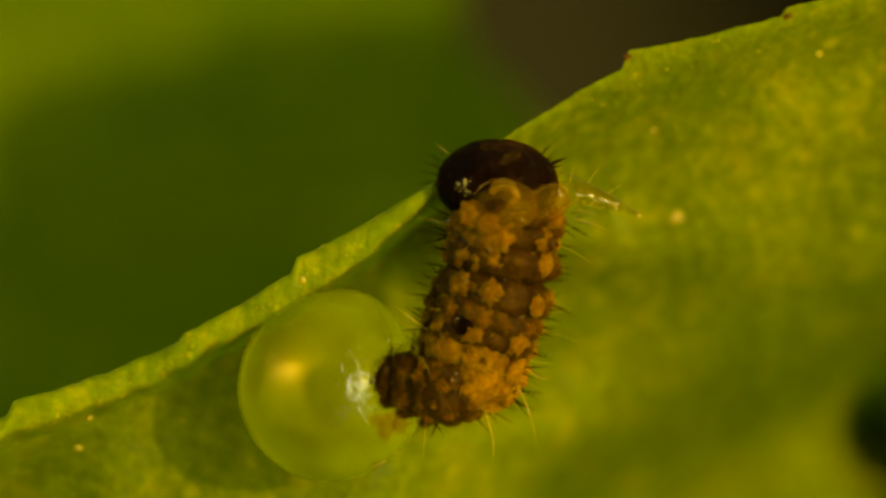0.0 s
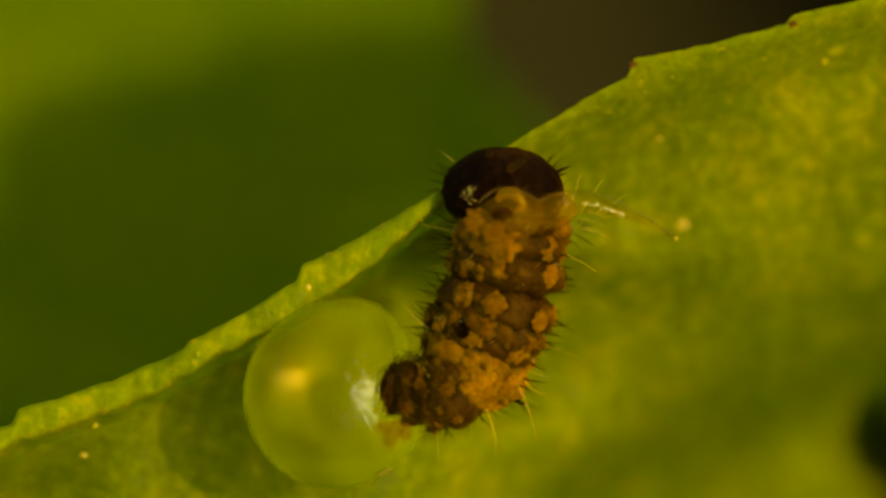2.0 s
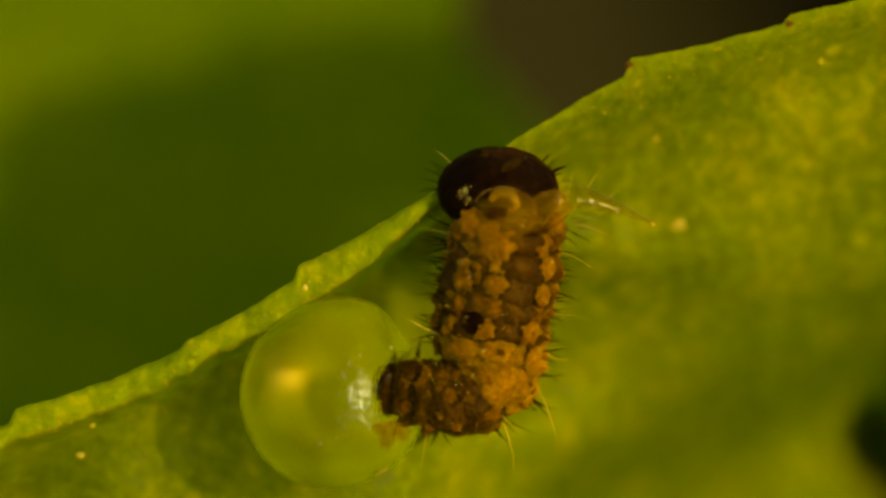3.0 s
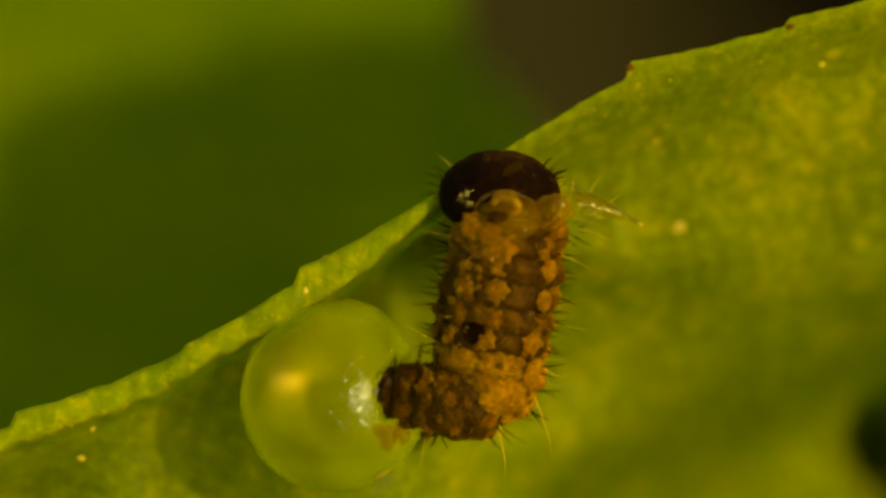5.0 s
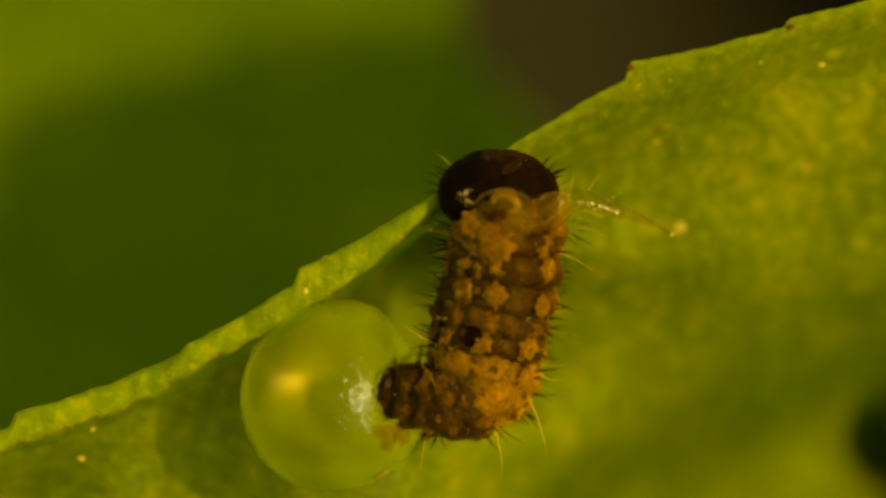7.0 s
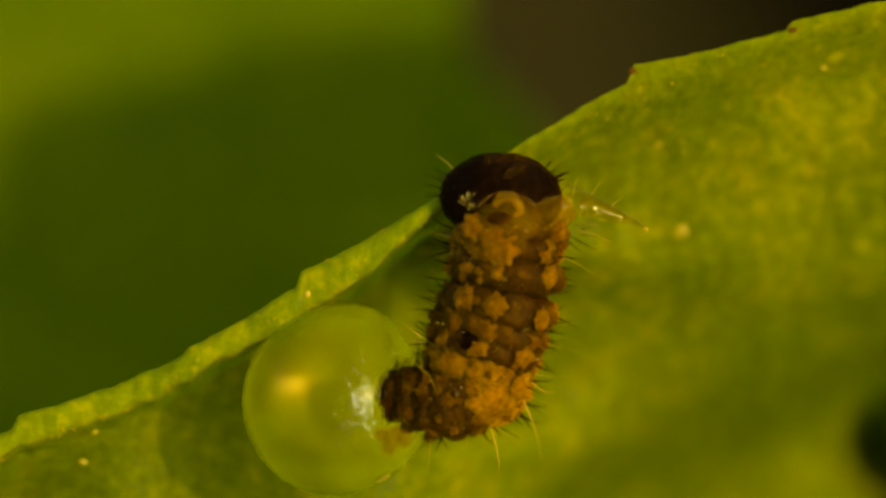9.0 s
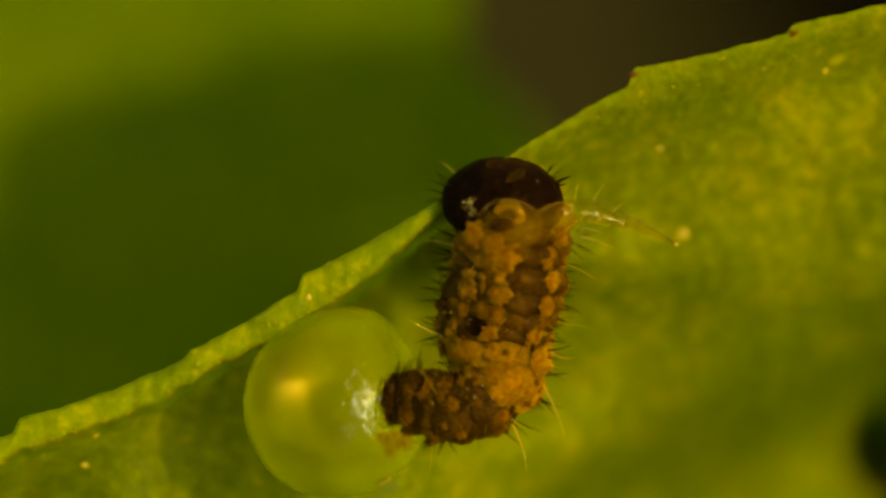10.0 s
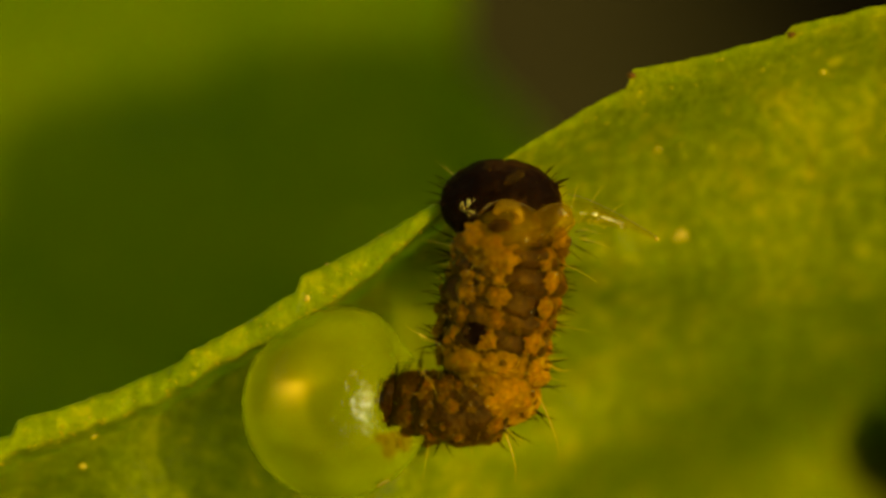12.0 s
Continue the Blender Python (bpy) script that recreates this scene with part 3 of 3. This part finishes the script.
def build_body():
    for i, (name, px, py, z, half, deep, length, material) in enumerate(BODY):
        rnd = random.Random(100 + i)
        seg = part(name, segment_mesh(i, name, half, deep, length, material), caterpillar)
        w = half * U
        place, turn = spine(1.4)[i]
        seg.matrix_basis = segment_pose(place, turn)
        SEGMENTS.append(seg)
        if i == 0:
            continue
        tail = i >= 9
        kinds = DIM_WARTS if i >= 8 or i == 4 else WARTS
        for a in (() if i == 12 else (-30, 25, 80) if i == 11 else (-46, -7, 52, -88, 95)):
            size = (0.20 if not tail else 0.13) * rnd.uniform(0.85, 1.15)
            if i == 1 and a == -7:
                size = 0.33
            part("wart", rnd.choice(kinds), seg, stand(w, deep, a + rnd.uniform(-5, 5), rnd.uniform(-0.02, 0.02), rnd.uniform(0, 360), size))
        for n in range(0 if i == 12 else 3 if i == 11 else 12):
            part("wart", rnd.choice(DIM_WARTS if n % 3 else kinds), seg, stand(w, deep, rnd.uniform(-95, 95) if n < 6 else rnd.uniform(-85, -20), rnd.uniform(-0.1, 0.1), rnd.uniform(0, 360), rnd.uniform(0.05, 0.11), -0.005))
        if i == 5:
            part("pit", mesh_of("pit", *blob(0.075, 0.075, 0.02, 18, 8, 0.3), M_HEAD), seg, stand(w, deep, -19, 0.02, 0), "flat dark spot round a wart")
        for _ in range(6):
            part("bead", SPARKLE, seg, stand(w, deep, rnd.uniform(-85, 85), rnd.uniform(-0.11, 0.11), 0, rnd.uniform(0.2, 0.5), 0.03))
        for side in (-1, 1):
            for _ in range(6 if not tail else 3):
                bristle(seg, HAIRS if rnd.random() < 0.78 else GOLDS, rnd, w, deep, side * rnd.uniform(68, 112), rnd.uniform(-0.1, 0.1),
                        (rnd.uniform(-25, 25), rnd.uniform(-25, 25)), rnd.uniform(0.7, 1.3))
        for _ in range(7):
            bristle(seg, GOLDS, rnd, w, deep, rnd.uniform(-75, 75), rnd.uniform(-0.1, 0.1),
                    (rnd.uniform(-80, 80), rnd.uniform(-80, 80)), rnd.uniform(0.3, 0.5))
        for _ in range(4):
            bristle(seg, GOLDS if rnd.random() < 0.5 else HAIRS, rnd, w, deep, rnd.uniform(-60, 60), rnd.uniform(-0.1, 0.1),
                    (rnd.uniform(-50, 50), rnd.uniform(-50, 50)), rnd.uniform(0.5, 0.9))


def build_tail_plate():
    """The smooth dark plate that closes the tail."""
    verts, faces = blob(0.158, 0.135, 0.034, 36, 14, 0.05, 3.0)
    part("tail_plate", mesh_of("tail_plate", verts, faces, M_PLATE), SEGMENTS[-1], pose(0, -0.082 * MM, 0.01 * MM, 90, 0, 0), "smooth dark brown plate on the tail end")


HEAD_AT = (892, 336, 0.14)


def build_long_bristles():
    """Long amber bristles at the outer side of the bend."""
    for i, line in ((7, ((952, 690), (966, 722), (978, 760), (986, 800))), (8, ((890, 752), (898, 785), (902, 815), (900, 840))),
                    (6, ((968, 640), (985, 650), (1000, 655), (1012, 652)))):
        inv = SEGMENTS[i].matrix_basis.inverted()
        pts = [P(x, y, 0.0) for x, y in line]
        me = mesh_of("long_bristle", *tube([p - pts[0] for p in pts], [0.0042, 0.0032, 0.002, 0.0008], 6), M_AMBER)
        part("long_bristle", me, SEGMENTS[i], inv @ Matrix.Translation(pts[0] * MM), "long amber bristle")


def build_head():
    rx, ry, rz = 108 * U, 80 * U, 0.31
    verts, faces = blob(rx, rz, ry, 64, 40)
    out = []
    for v in verts:
        v = Vector((v[0], v[2], -v[1]))
        n = v.normalized()
        out.append(v * (1 + lumps(n, 3, 0.03) + lumps(n, 9, 0.02) + lumps(n, 22, 0.014) - 0.03 * math.exp(-(n.x / 0.06) ** 2)))
    head = part("head", mesh_of("head", out, faces, M_HEAD), caterpillar, None, "round black-brown head capsule with short bristles")
    head.matrix_basis = segment_pose(HEAD_AT, -3)
    rnd = random.Random(5)

    def at(px, py, size=1.0, spin=0.0, lift=0.0):
        x, y = (px - HEAD_AT[0]) * U, (HEAD_AT[1] - py) * U
        q = max(0.02, 1 - (x / rx) ** 2 - (y / ry) ** 2)
        p = Vector((x, y, rz * math.sqrt(q)))
        n = Vector((x / rx**2, y / ry**2, p.z / rz**2)).normalized()
        r = n.to_track_quat("Z", "Y").to_matrix().to_4x4()
        return Matrix.Translation((p + n * lift) * MM) @ r @ pose(0, 0, 0, 0, 0, spin) @ Matrix.Diagonal((size, size, size, 1))
    patch = mesh_of("patch", *blob(0.11, 0.042, 0.003, 24, 8, 0.6, 2.0), M_HEADPATCH)
    part("patch", patch, head, at(912, 288, 0.8, 55), "dull brown patch")
    part("patch", patch, head, at(862, 270, 0.6, 95), "dull brown patch")
    eye = mesh_of("stemma", *blob(0.017, 0.017, 0.014, 10, 6), M_EYE)
    for px, py in ((822, 338), (830, 332), (838, 341), (826, 350), (836, 352), (842, 346), (833, 341), (829, 345), (824, 344), (840, 334), (834, 336), (828, 339), (844, 351), (832, 357), (820, 350)):
        part("stemma", eye, head, at(px + rnd.uniform(-3, 3), py + rnd.uniform(-3, 3), rnd.uniform(0.28, 0.6)))
    for px, py in ((812, 300), (830, 290), (858, 292), (905, 300), (950, 297), (968, 330), (935, 275), (808, 322)):
        part("bead", SPARKLE, head, at(px, py, rnd.uniform(0.2, 0.42)))
    for (ax, ay), (bx, by), r, m in (((976, 302), (1009, 284), 0.019, M_HAIR), ((980, 308), (1003, 297), 0.012, M_HAIR), ((966, 280), (983, 262), 0.006, M_HAIR),
                                     ((974, 290), (995, 269), 0.005, M_HAIR), ((791, 315), (757, 303), 0.0045, M_HAIR), ((788, 327), (751, 320), 0.0045, M_HAIR),
                                     ((788, 340), (748, 344), 0.0045, M_HAIR), ((798, 304), (766, 289), 0.004, M_HAIR), ((810, 294), (772, 266), 0.0035, M_GOLD)):
        d = Vector(((bx - ax) * U, (ay - by) * U, 0))
        me = mesh_of("bristle", *tube([(0, 0, 0), d * 0.5 + Vector((0, 0.006, 0)), d], [r, r * 0.6, r * 0.12], 6), m)
        part("bristle", me, head, Matrix.Translation(Vector(((ax - HEAD_AT[0]) * U, (HEAD_AT[1] - ay) * U, 0.04)) * MM))
    spots = [(rnd.uniform(160, 205), rnd.uniform(0.8, 1.15)) for _ in range(4)] + [(rnd.uniform(-8, 48), rnd.uniform(0.4, 0.7)) for _ in range(9)]
    spots += [(rnd.uniform(48, 160), rnd.uniform(0.3, 0.5)) for _ in range(14)]
    for angle, size in spots:
        a, e = radians(angle), rnd.uniform(0.88, 0.99)
        px, py = HEAD_AT[0] + 108 * e * math.cos(a), HEAD_AT[1] - 80 * e * math.sin(a)
        m = at(px, py, 1, 0, -0.01) @ pose(0, 0, 0, rnd.uniform(-22, 22), rnd.uniform(-22, 22), 0)
        part("bristle", rnd.choice(HAIRS), head, m @ Matrix.Diagonal((0.65 * size, 0.65 * size, size, 1)))
    return head


TIP = []
# how far the tip of the scent horn is out: seconds, share
TIP_OUT = [(0, 0.2), (0.1, 0.3), (0.2, 1.0), (1.5, 1.0), (2.6, 1.0), (2.7, 0.9), (2.8, 0.95), (2.9, 0.6), (3.0, 0.53), (3.1, 0.35), (3.3, 0.3), (4.7, 0.35),
           (4.9, 0.1), (5.1, 0.28), (5.3, 0.35), (5.5, 0.95), (5.7, 1.0), (7.3, 1.0), (8.4, 0.95), (8.8, 0.7), (9.0, 0.28), (9.2, 0.2), (9.3, 0.28), (9.5, 0.97),
           (9.7, 1.0), (10.5, 1.0), (10.7, 0.42), (10.9, 0.3), (11.2, 0.38), (11.6, 0.47), (11.8, 0.8), (12.0, 0.55)]


def build_collar():
    """The clear neck skin in two lobes, with a finger at one side that carries long bristles."""
    def lobe(rx, ry, rz, seed):
        return mesh_of("lobe", *blob(rx, ry, rz, 36, 20, 0.06, seed), M_MEMBRANE)
    base = Vector((905, 392, 0.10))

    def local(px, py, z):
        return (P(px, py, z) - P(*base)) * MM
    seg = SEGMENTS[0]
    turn = seg.matrix_basis.to_3x3().inverted().to_4x4()

    def put(name, me, px, py, z, spin=0, label=""):
        return part(name, me, seg, turn @ Matrix.Translation(local(px, py, z)) @ pose(0, 0, 0, 0, 0, spin), label)
    put("neck_lobe", lobe(62 * U, 48 * U, 0.16, 1.0), 902, 374, 0.34, 0, "clear amber neck skin")
    put("neck_lobe", lobe(46 * U, 34 * U, 0.14, 4.0), 975, 366, 0.30, 8, "clear amber neck skin")
    for line in (((846, 358), (868, 336), (903, 327), (938, 340), (955, 352)), ((953, 352), (978, 338), (1004, 335), (1012, 350), (992, 378), (956, 391), (922, 386))):
        pts = [(P(x, y, 0.47) - P(*line[0], 0.47)) for x, y in line]
        me = mesh_of("lobe_edge", *tube(pts, [0.0025, 0.004, 0.0045, 0.004, 0.003, 0.003, 0.002][:len(pts)], 8), M_LOBE_EDGE)
        put("lobe_edge", me, *line[0], 0.47, 0, "pale folded edge of the neck skin")
    ridge = [(879, 353), (889, 340), (907, 337), (920, 349), (924, 361), (913, 368)]
    pts = [P(x, y, 0.47) - P(*ridge[0], 0.47) for x, y in ridge]
    put("ridge", mesh_of("ridge", *tube(pts, [0.02, 0.032, 0.036, 0.032, 0.026, 0.014], 12), M_RIDGE), *ridge[0], 0.47, 0, "wet amber ridge that loops round a hollow")
    # dark-coloured blob stands in for the shade inside the ridge's hollow
    put("pit", mesh_of("pit", *blob(0.075, 0.042, 0.02, 16, 8, 0.3), M_PLATE), 888, 374, 0.50, 5, "dark blob for the shade in a neck hollow")
    put("neck_wart", WARTS[0], 848, 388, 0.42, 20).scale = (0.25, 0.22, 0.2)
    put("neck_wart", WARTS[2], 826, 402, 0.30, 70).scale = (0.18, 0.18, 0.16)
    put("neck_wart", WARTS[4], 872, 402, 0.44, 40).scale = (0.2, 0.2, 0.12)
    put("neck_wart", WARTS[3], 992, 396, 0.24, 20).scale = (0.19, 0.19, 0.19)
    horn = mesh_of("horn", *tube([(0, 0, 0), (0.15, 0.03, 0.02), (0.30, -0.01, 0.02), (0.43, -0.07, 0)], [0.10, 0.07, 0.045, 0.02], 18), M_HORN)
    put("horn", horn, 990, 356, 0.26, 0, "clear glassy scent horn")
    v1, f1 = tube([(0, 0, 0), (0.14, -0.05, 0), (0.27, -0.105, 0), (0.40, -0.17, 0)], [0.034, 0.028, 0.02, 0.009], 14)
    v2, f2 = tube([(-0.16, 0.11, 0.02), (0.0, 0.06, 0.02), (0.2, -0.04, 0.02), (0.41, -0.165, 0.01)], [0.002, 0.0035, 0.0035, 0.003], 6)
    v3, f3 = blob(0.014, 0.012, 0.012, 10, 6, 0.3)
    v3 = [(x + 0.41, y - 0.18, z) for x, y, z in v3]
    verts, faces, kinds = [], [], []
    for k, (v, f) in enumerate(((v1, f1), (v2, f2), (v3, f3))):
        faces += [[n + len(verts) for n in q] for q in f]
        kinds += [k] * len(f)
        verts += list(v)
    me = mesh_of("horn_tip", verts, faces, M_HORN)
    me.materials.append(M_AMBER_DARK)
    me.materials.append(M_AMBER)
    for poly, k in zip(me.polygons, kinds):
        poly.material_index = k
    tip = part("horn_tip", me, seg, None, "thin clear tip of the scent horn")

    def tip_pose(e):
        return turn @ Matrix.Translation(local(1083 - 70 * (1 - e), 358 - 26 * (1 - e), 0.27))
    tip.matrix_basis = tip_pose(1.0)
    TIP.extend([tip, tip_pose])
    # beads added as the row of sparkles along the horn
    sparkle = mesh_of("bead", *blob(0.0105, 0.009, 0.009, 10, 6), M_SPARKLE)
    for px, py, k in ((1033, 351, 1.0), (1041, 352, 0.7), (1049, 352, 0.6), (1057, 353, 1.5), (1062, 361, 0.8), (1069, 357, 0.7), (1074, 359, 1.1), (1082, 362, 1.3),
                      (1089, 364, 0.9), (1096, 366, 0.8), (1103, 368, 1.0), (1102, 374, 0.7), (1016, 338, 0.6), (1050, 360, 0.5)):
        put("bead", sparkle, px, py, 0.38, px).scale = (k, 0.8 * k, k)
    for (ax, ay), (bx, by), m in (((1018, 332), (1025, 300), M_GOLD), ((1050, 332), (1070, 303), M_GOLD), ((1085, 350), (1108, 334), M_GOLD),
                                  ((1030, 396), (1086, 413), M_GOLD), ((1000, 440), (1060, 472), M_GOLD), ((806, 410), (745, 398), M_GOLD),
                                  ((804, 428), (752, 420), M_HAIR), ((1010, 402), (1062, 430), M_HAIR)):
        d = ((bx - ax) * U, (ay - by) * U, 0)
        me = mesh_of("bristle", *tube([(0, 0, 0), (d[0] * 0.5, d[1] * 0.5 + 0.008, 0), d], [0.0028, 0.0022, 0.0008], 5), m)
        put("bristle", me, ax, ay, 0.2)
    for px, py in ((897, 338), (904, 341), (909, 346), (914, 351), (902, 349), (988, 351), (998, 345), (1003, 352), (958, 371), (918, 388), (872, 392), (936, 397)):
        k = 0.5 + 0.6 * noise.random()
        put("bead", SPARKLE, px, py, 0.46 if px < 950 else 0.42, px).scale = (k, k, k)
    rnd = random.Random(9)
    for px, py, size, spin in ((996, 390, 0.16, 10), (1006, 400, 0.12, 40), (1000, 414, 0.14, 70), (994, 404, 0.15, 25)):
        m = turn @ Matrix.Translation(local(px, py, 0.22)) @ pose(0, 0, 0, 10, 30, spin) @ Matrix.Diagonal((size, size, size, 1))
        part("neck_wart", DIM_WARTS[spin % 5], seg, m)
    for px, py, ang in ((1020, 384, 8), (1030, 392, 14), (1034, 400, -6), (1024, 410, -28)):
        m = turn @ Matrix.Translation(local(px, py, 0.3)) @ pose(0, 0, 0, 0, 0, ang) @ pose(0, 0, 0, 0, 90, 0)
        part("bristle", HAIRS[0], seg, m @ Matrix.Diagonal((0.45, 0.45, 0.8, 1)))
    for k in range(16):
        x = 1000 + rnd.uniform(0, 75)
        y = 352 + (x - 1000) * 0.22 + rnd.uniform(0, 50) * (1 if x < 1045 else 0.2)
        o = part("bristle", rnd.choice(GOLDS), seg)
        ang = rnd.choice((rnd.uniform(10, 60), rnd.uniform(-45, 0)))
        o.matrix_basis = turn @ Matrix.Translation(local(x, y, rnd.uniform(0.2, 0.32))) @ pose(0, 0, 0, 0, 0, ang) @ pose(0, 0, 0, 0, 90, 0) @ Matrix.Diagonal((*[rnd.uniform(0.4, 0.8)] * 3, 1))


def tube(line, radii, n=8):
    """Vertices and faces of a tapering tube along a short line of places."""
    verts, faces = [], []
    m = len(line) - 1
    fine = [k / 4 for k in range(4 * m + 1)]
    radii = [glide([(i, r) for i, r in enumerate(radii)], min(f, m - 1e-6)) for f in fine]
    line = [Vector([glide([(i, p[c]) for i, p in enumerate(line)], min(f, m - 1e-6)) for c in range(3)]) for f in fine]
    for j, p in enumerate(line):
        d = (line[min(len(line) - 1, j + 1)] - line[max(0, j - 1)]).normalized()
        a = d.cross(Vector((0, 0, 1))).normalized()
        b = a.cross(d)
        for i in range(n):
            t = 2 * math.pi * i / n
            verts.append(p + (a * math.cos(t) + b * math.sin(t)) * radii[j])
    for j in range(len(line) - 1):
        for i in range(n):
            faces.append([j * n + i, j * n + (i + 1) % n, (j + 1) * n + (i + 1) % n, (j + 1) * n + i])
    faces.append(list(range(n))[::-1])
    faces.append([(len(line) - 1) * n + i for i in range(n)])
    return verts, faces


build_body()
build_tail_plate()
build_long_bristles()
head = build_head()
build_collar()


# ---- specks on the leaf ----
def build_specks():
    gland = mesh_of("gland", *blob(0.022, 0.022, 0.012, 16, 8, 0.5), M_GLAND)
    tip = mesh_of("leaf_tip", *blob(0.028, 0.02, 0.014, 16, 8, 0.6), M_TIP)
    rnd = random.Random(21)
    marks = [(583, 446, 0.7), (679, 393, 0.5), (1168, 240, 1.0), (1460, 103, 1.2), (50, 745, 1.6), (150, 800, 1.3), (170, 748, 1.0), (548, 505, 1.1),
             (1210, 390, 1.5), (1202, 398, 1.1), (1217, 396, 0.9)]
    for _ in range(110):
        x = rnd.uniform(-2.9, 0.1)
        y = glide(MARGIN, x) - rim_width(x) * rnd.gauss(0.9, 0.1)
        marks.append((784 + x / U, 441 - y / U, rnd.uniform(0.12, 0.36)))
    for _ in range(110):
        x = rnd.uniform(-2.9, 0.1)
        y = margin(x) - abs(rnd.gauss(0, 0.12)) - 0.02
        marks.append((784 + x / U, 441 - y / U, rnd.uniform(0.12, 0.42)))
    for _ in range(80):
        x = rnd.uniform(0.4, 3.0)
        y = margin(x) - 0.05 - abs(rnd.gauss(0, 0.55))
        marks.append((784 + x / U, 441 - y / U, rnd.uniform(0.2, 0.55)))
    for px, py, s in marks:
        p = on_leaf(px, py)
        w, top = rim_width(p.x), glide(MARGIN, p.x)
        if p.x < 0.25 and top - p.y < w * 1.02:
            q = (top - p.y) / w
            p.z = max(leaf_height(p.x, top - w * 0.45), leaf_height(p.x, top), leaf_height(p.x, top + 0.04)) + 0.02 + 0.045 * math.sqrt(max(0.0, 1 - (2 * q - 0.96) ** 2))
        part("gland", gland, leaf, Matrix.Translation(p * MM) @ pose(0, 0, 0, 0, 0, 400 * s) @ Matrix.Diagonal((s, s * 0.8, 0.4 + s * 0.25, 1)))
    for px, py in ((1122, 110), (1405, 38)):
        part("leaf_tip", tip, leaf, Matrix.Translation(on_leaf(px, py) * MM), "dry brown tooth tip")


build_specks()


# ---- an unseen twig, added between the sun and the leaf for its shade ----
def build_shade_twig():
    s = Vector((0.63, 0.12, 0.77)).normalized()
    root = F.inverted() @ Vector((0.26, 0.03, -0.004)) / MM
    a, b = on_leaf(960, 900) + 60 * s, on_leaf(1568, 615) + 60 * s
    along = (b - a).normalized()
    c = b + 30 * along
    twig = new("twig")
    twig.matrix_world = F
    tagged(twig, "unseen thin green twig with a bud, added to shade the leaf", "twig")
    line = [a, (a + b) / 2, b, c, c + 35 * along + Vector((0, -25, -20)), (c + root) / 2 + Vector((70, 0, 20)), root]
    part("stem", mesh_of("stem", *tube(line, [0.2, 0.36, 0.38, 0.55, 0.8, 1.4, 2.0], 12), M_BARK), twig)
    # bud added out of view; its shade darkens the blade's right end
    bud = on_leaf(1655, 745) + 20 * s
    verts, faces = blob(0.6, 0.46, 0.14, 24, 14, 0.15)
    part("bud", mesh_of("bud", verts, faces, M_BACK), twig, Matrix.Translation(bud * MM), "unseen green bud, added to darken one spot of the leaf")
    part("stalk", mesh_of("stalk", *tube([bud, bud + 12 * s + Vector((1, 0.3, 0)), b + 6 * along], [0.08, 0.1, 0.14], 8), M_BARK), twig)


build_shade_twig()


def motions():
    times = [round(0.15 * k, 2) for k in range(81)]
    poses = {t: spine(t) for t in times}
    for i, seg in enumerate(SEGMENTS):
        walk(seg, [(t, segment_pose(*poses[t][i])) for t in times])
    rows = []
    for t in times:
        x, y = nod(t, HEAD_NOD)
        rows.append((t, segment_pose((HEAD_AT[0] + x, HEAD_AT[1] + y, HEAD_AT[2]), -3 + 0.1 * x)))
    walk(head, rows)
    tip, tip_pose = TIP
    walk(tip, [(t, tip_pose(e)) for t, e in TIP_OUT])


motions()
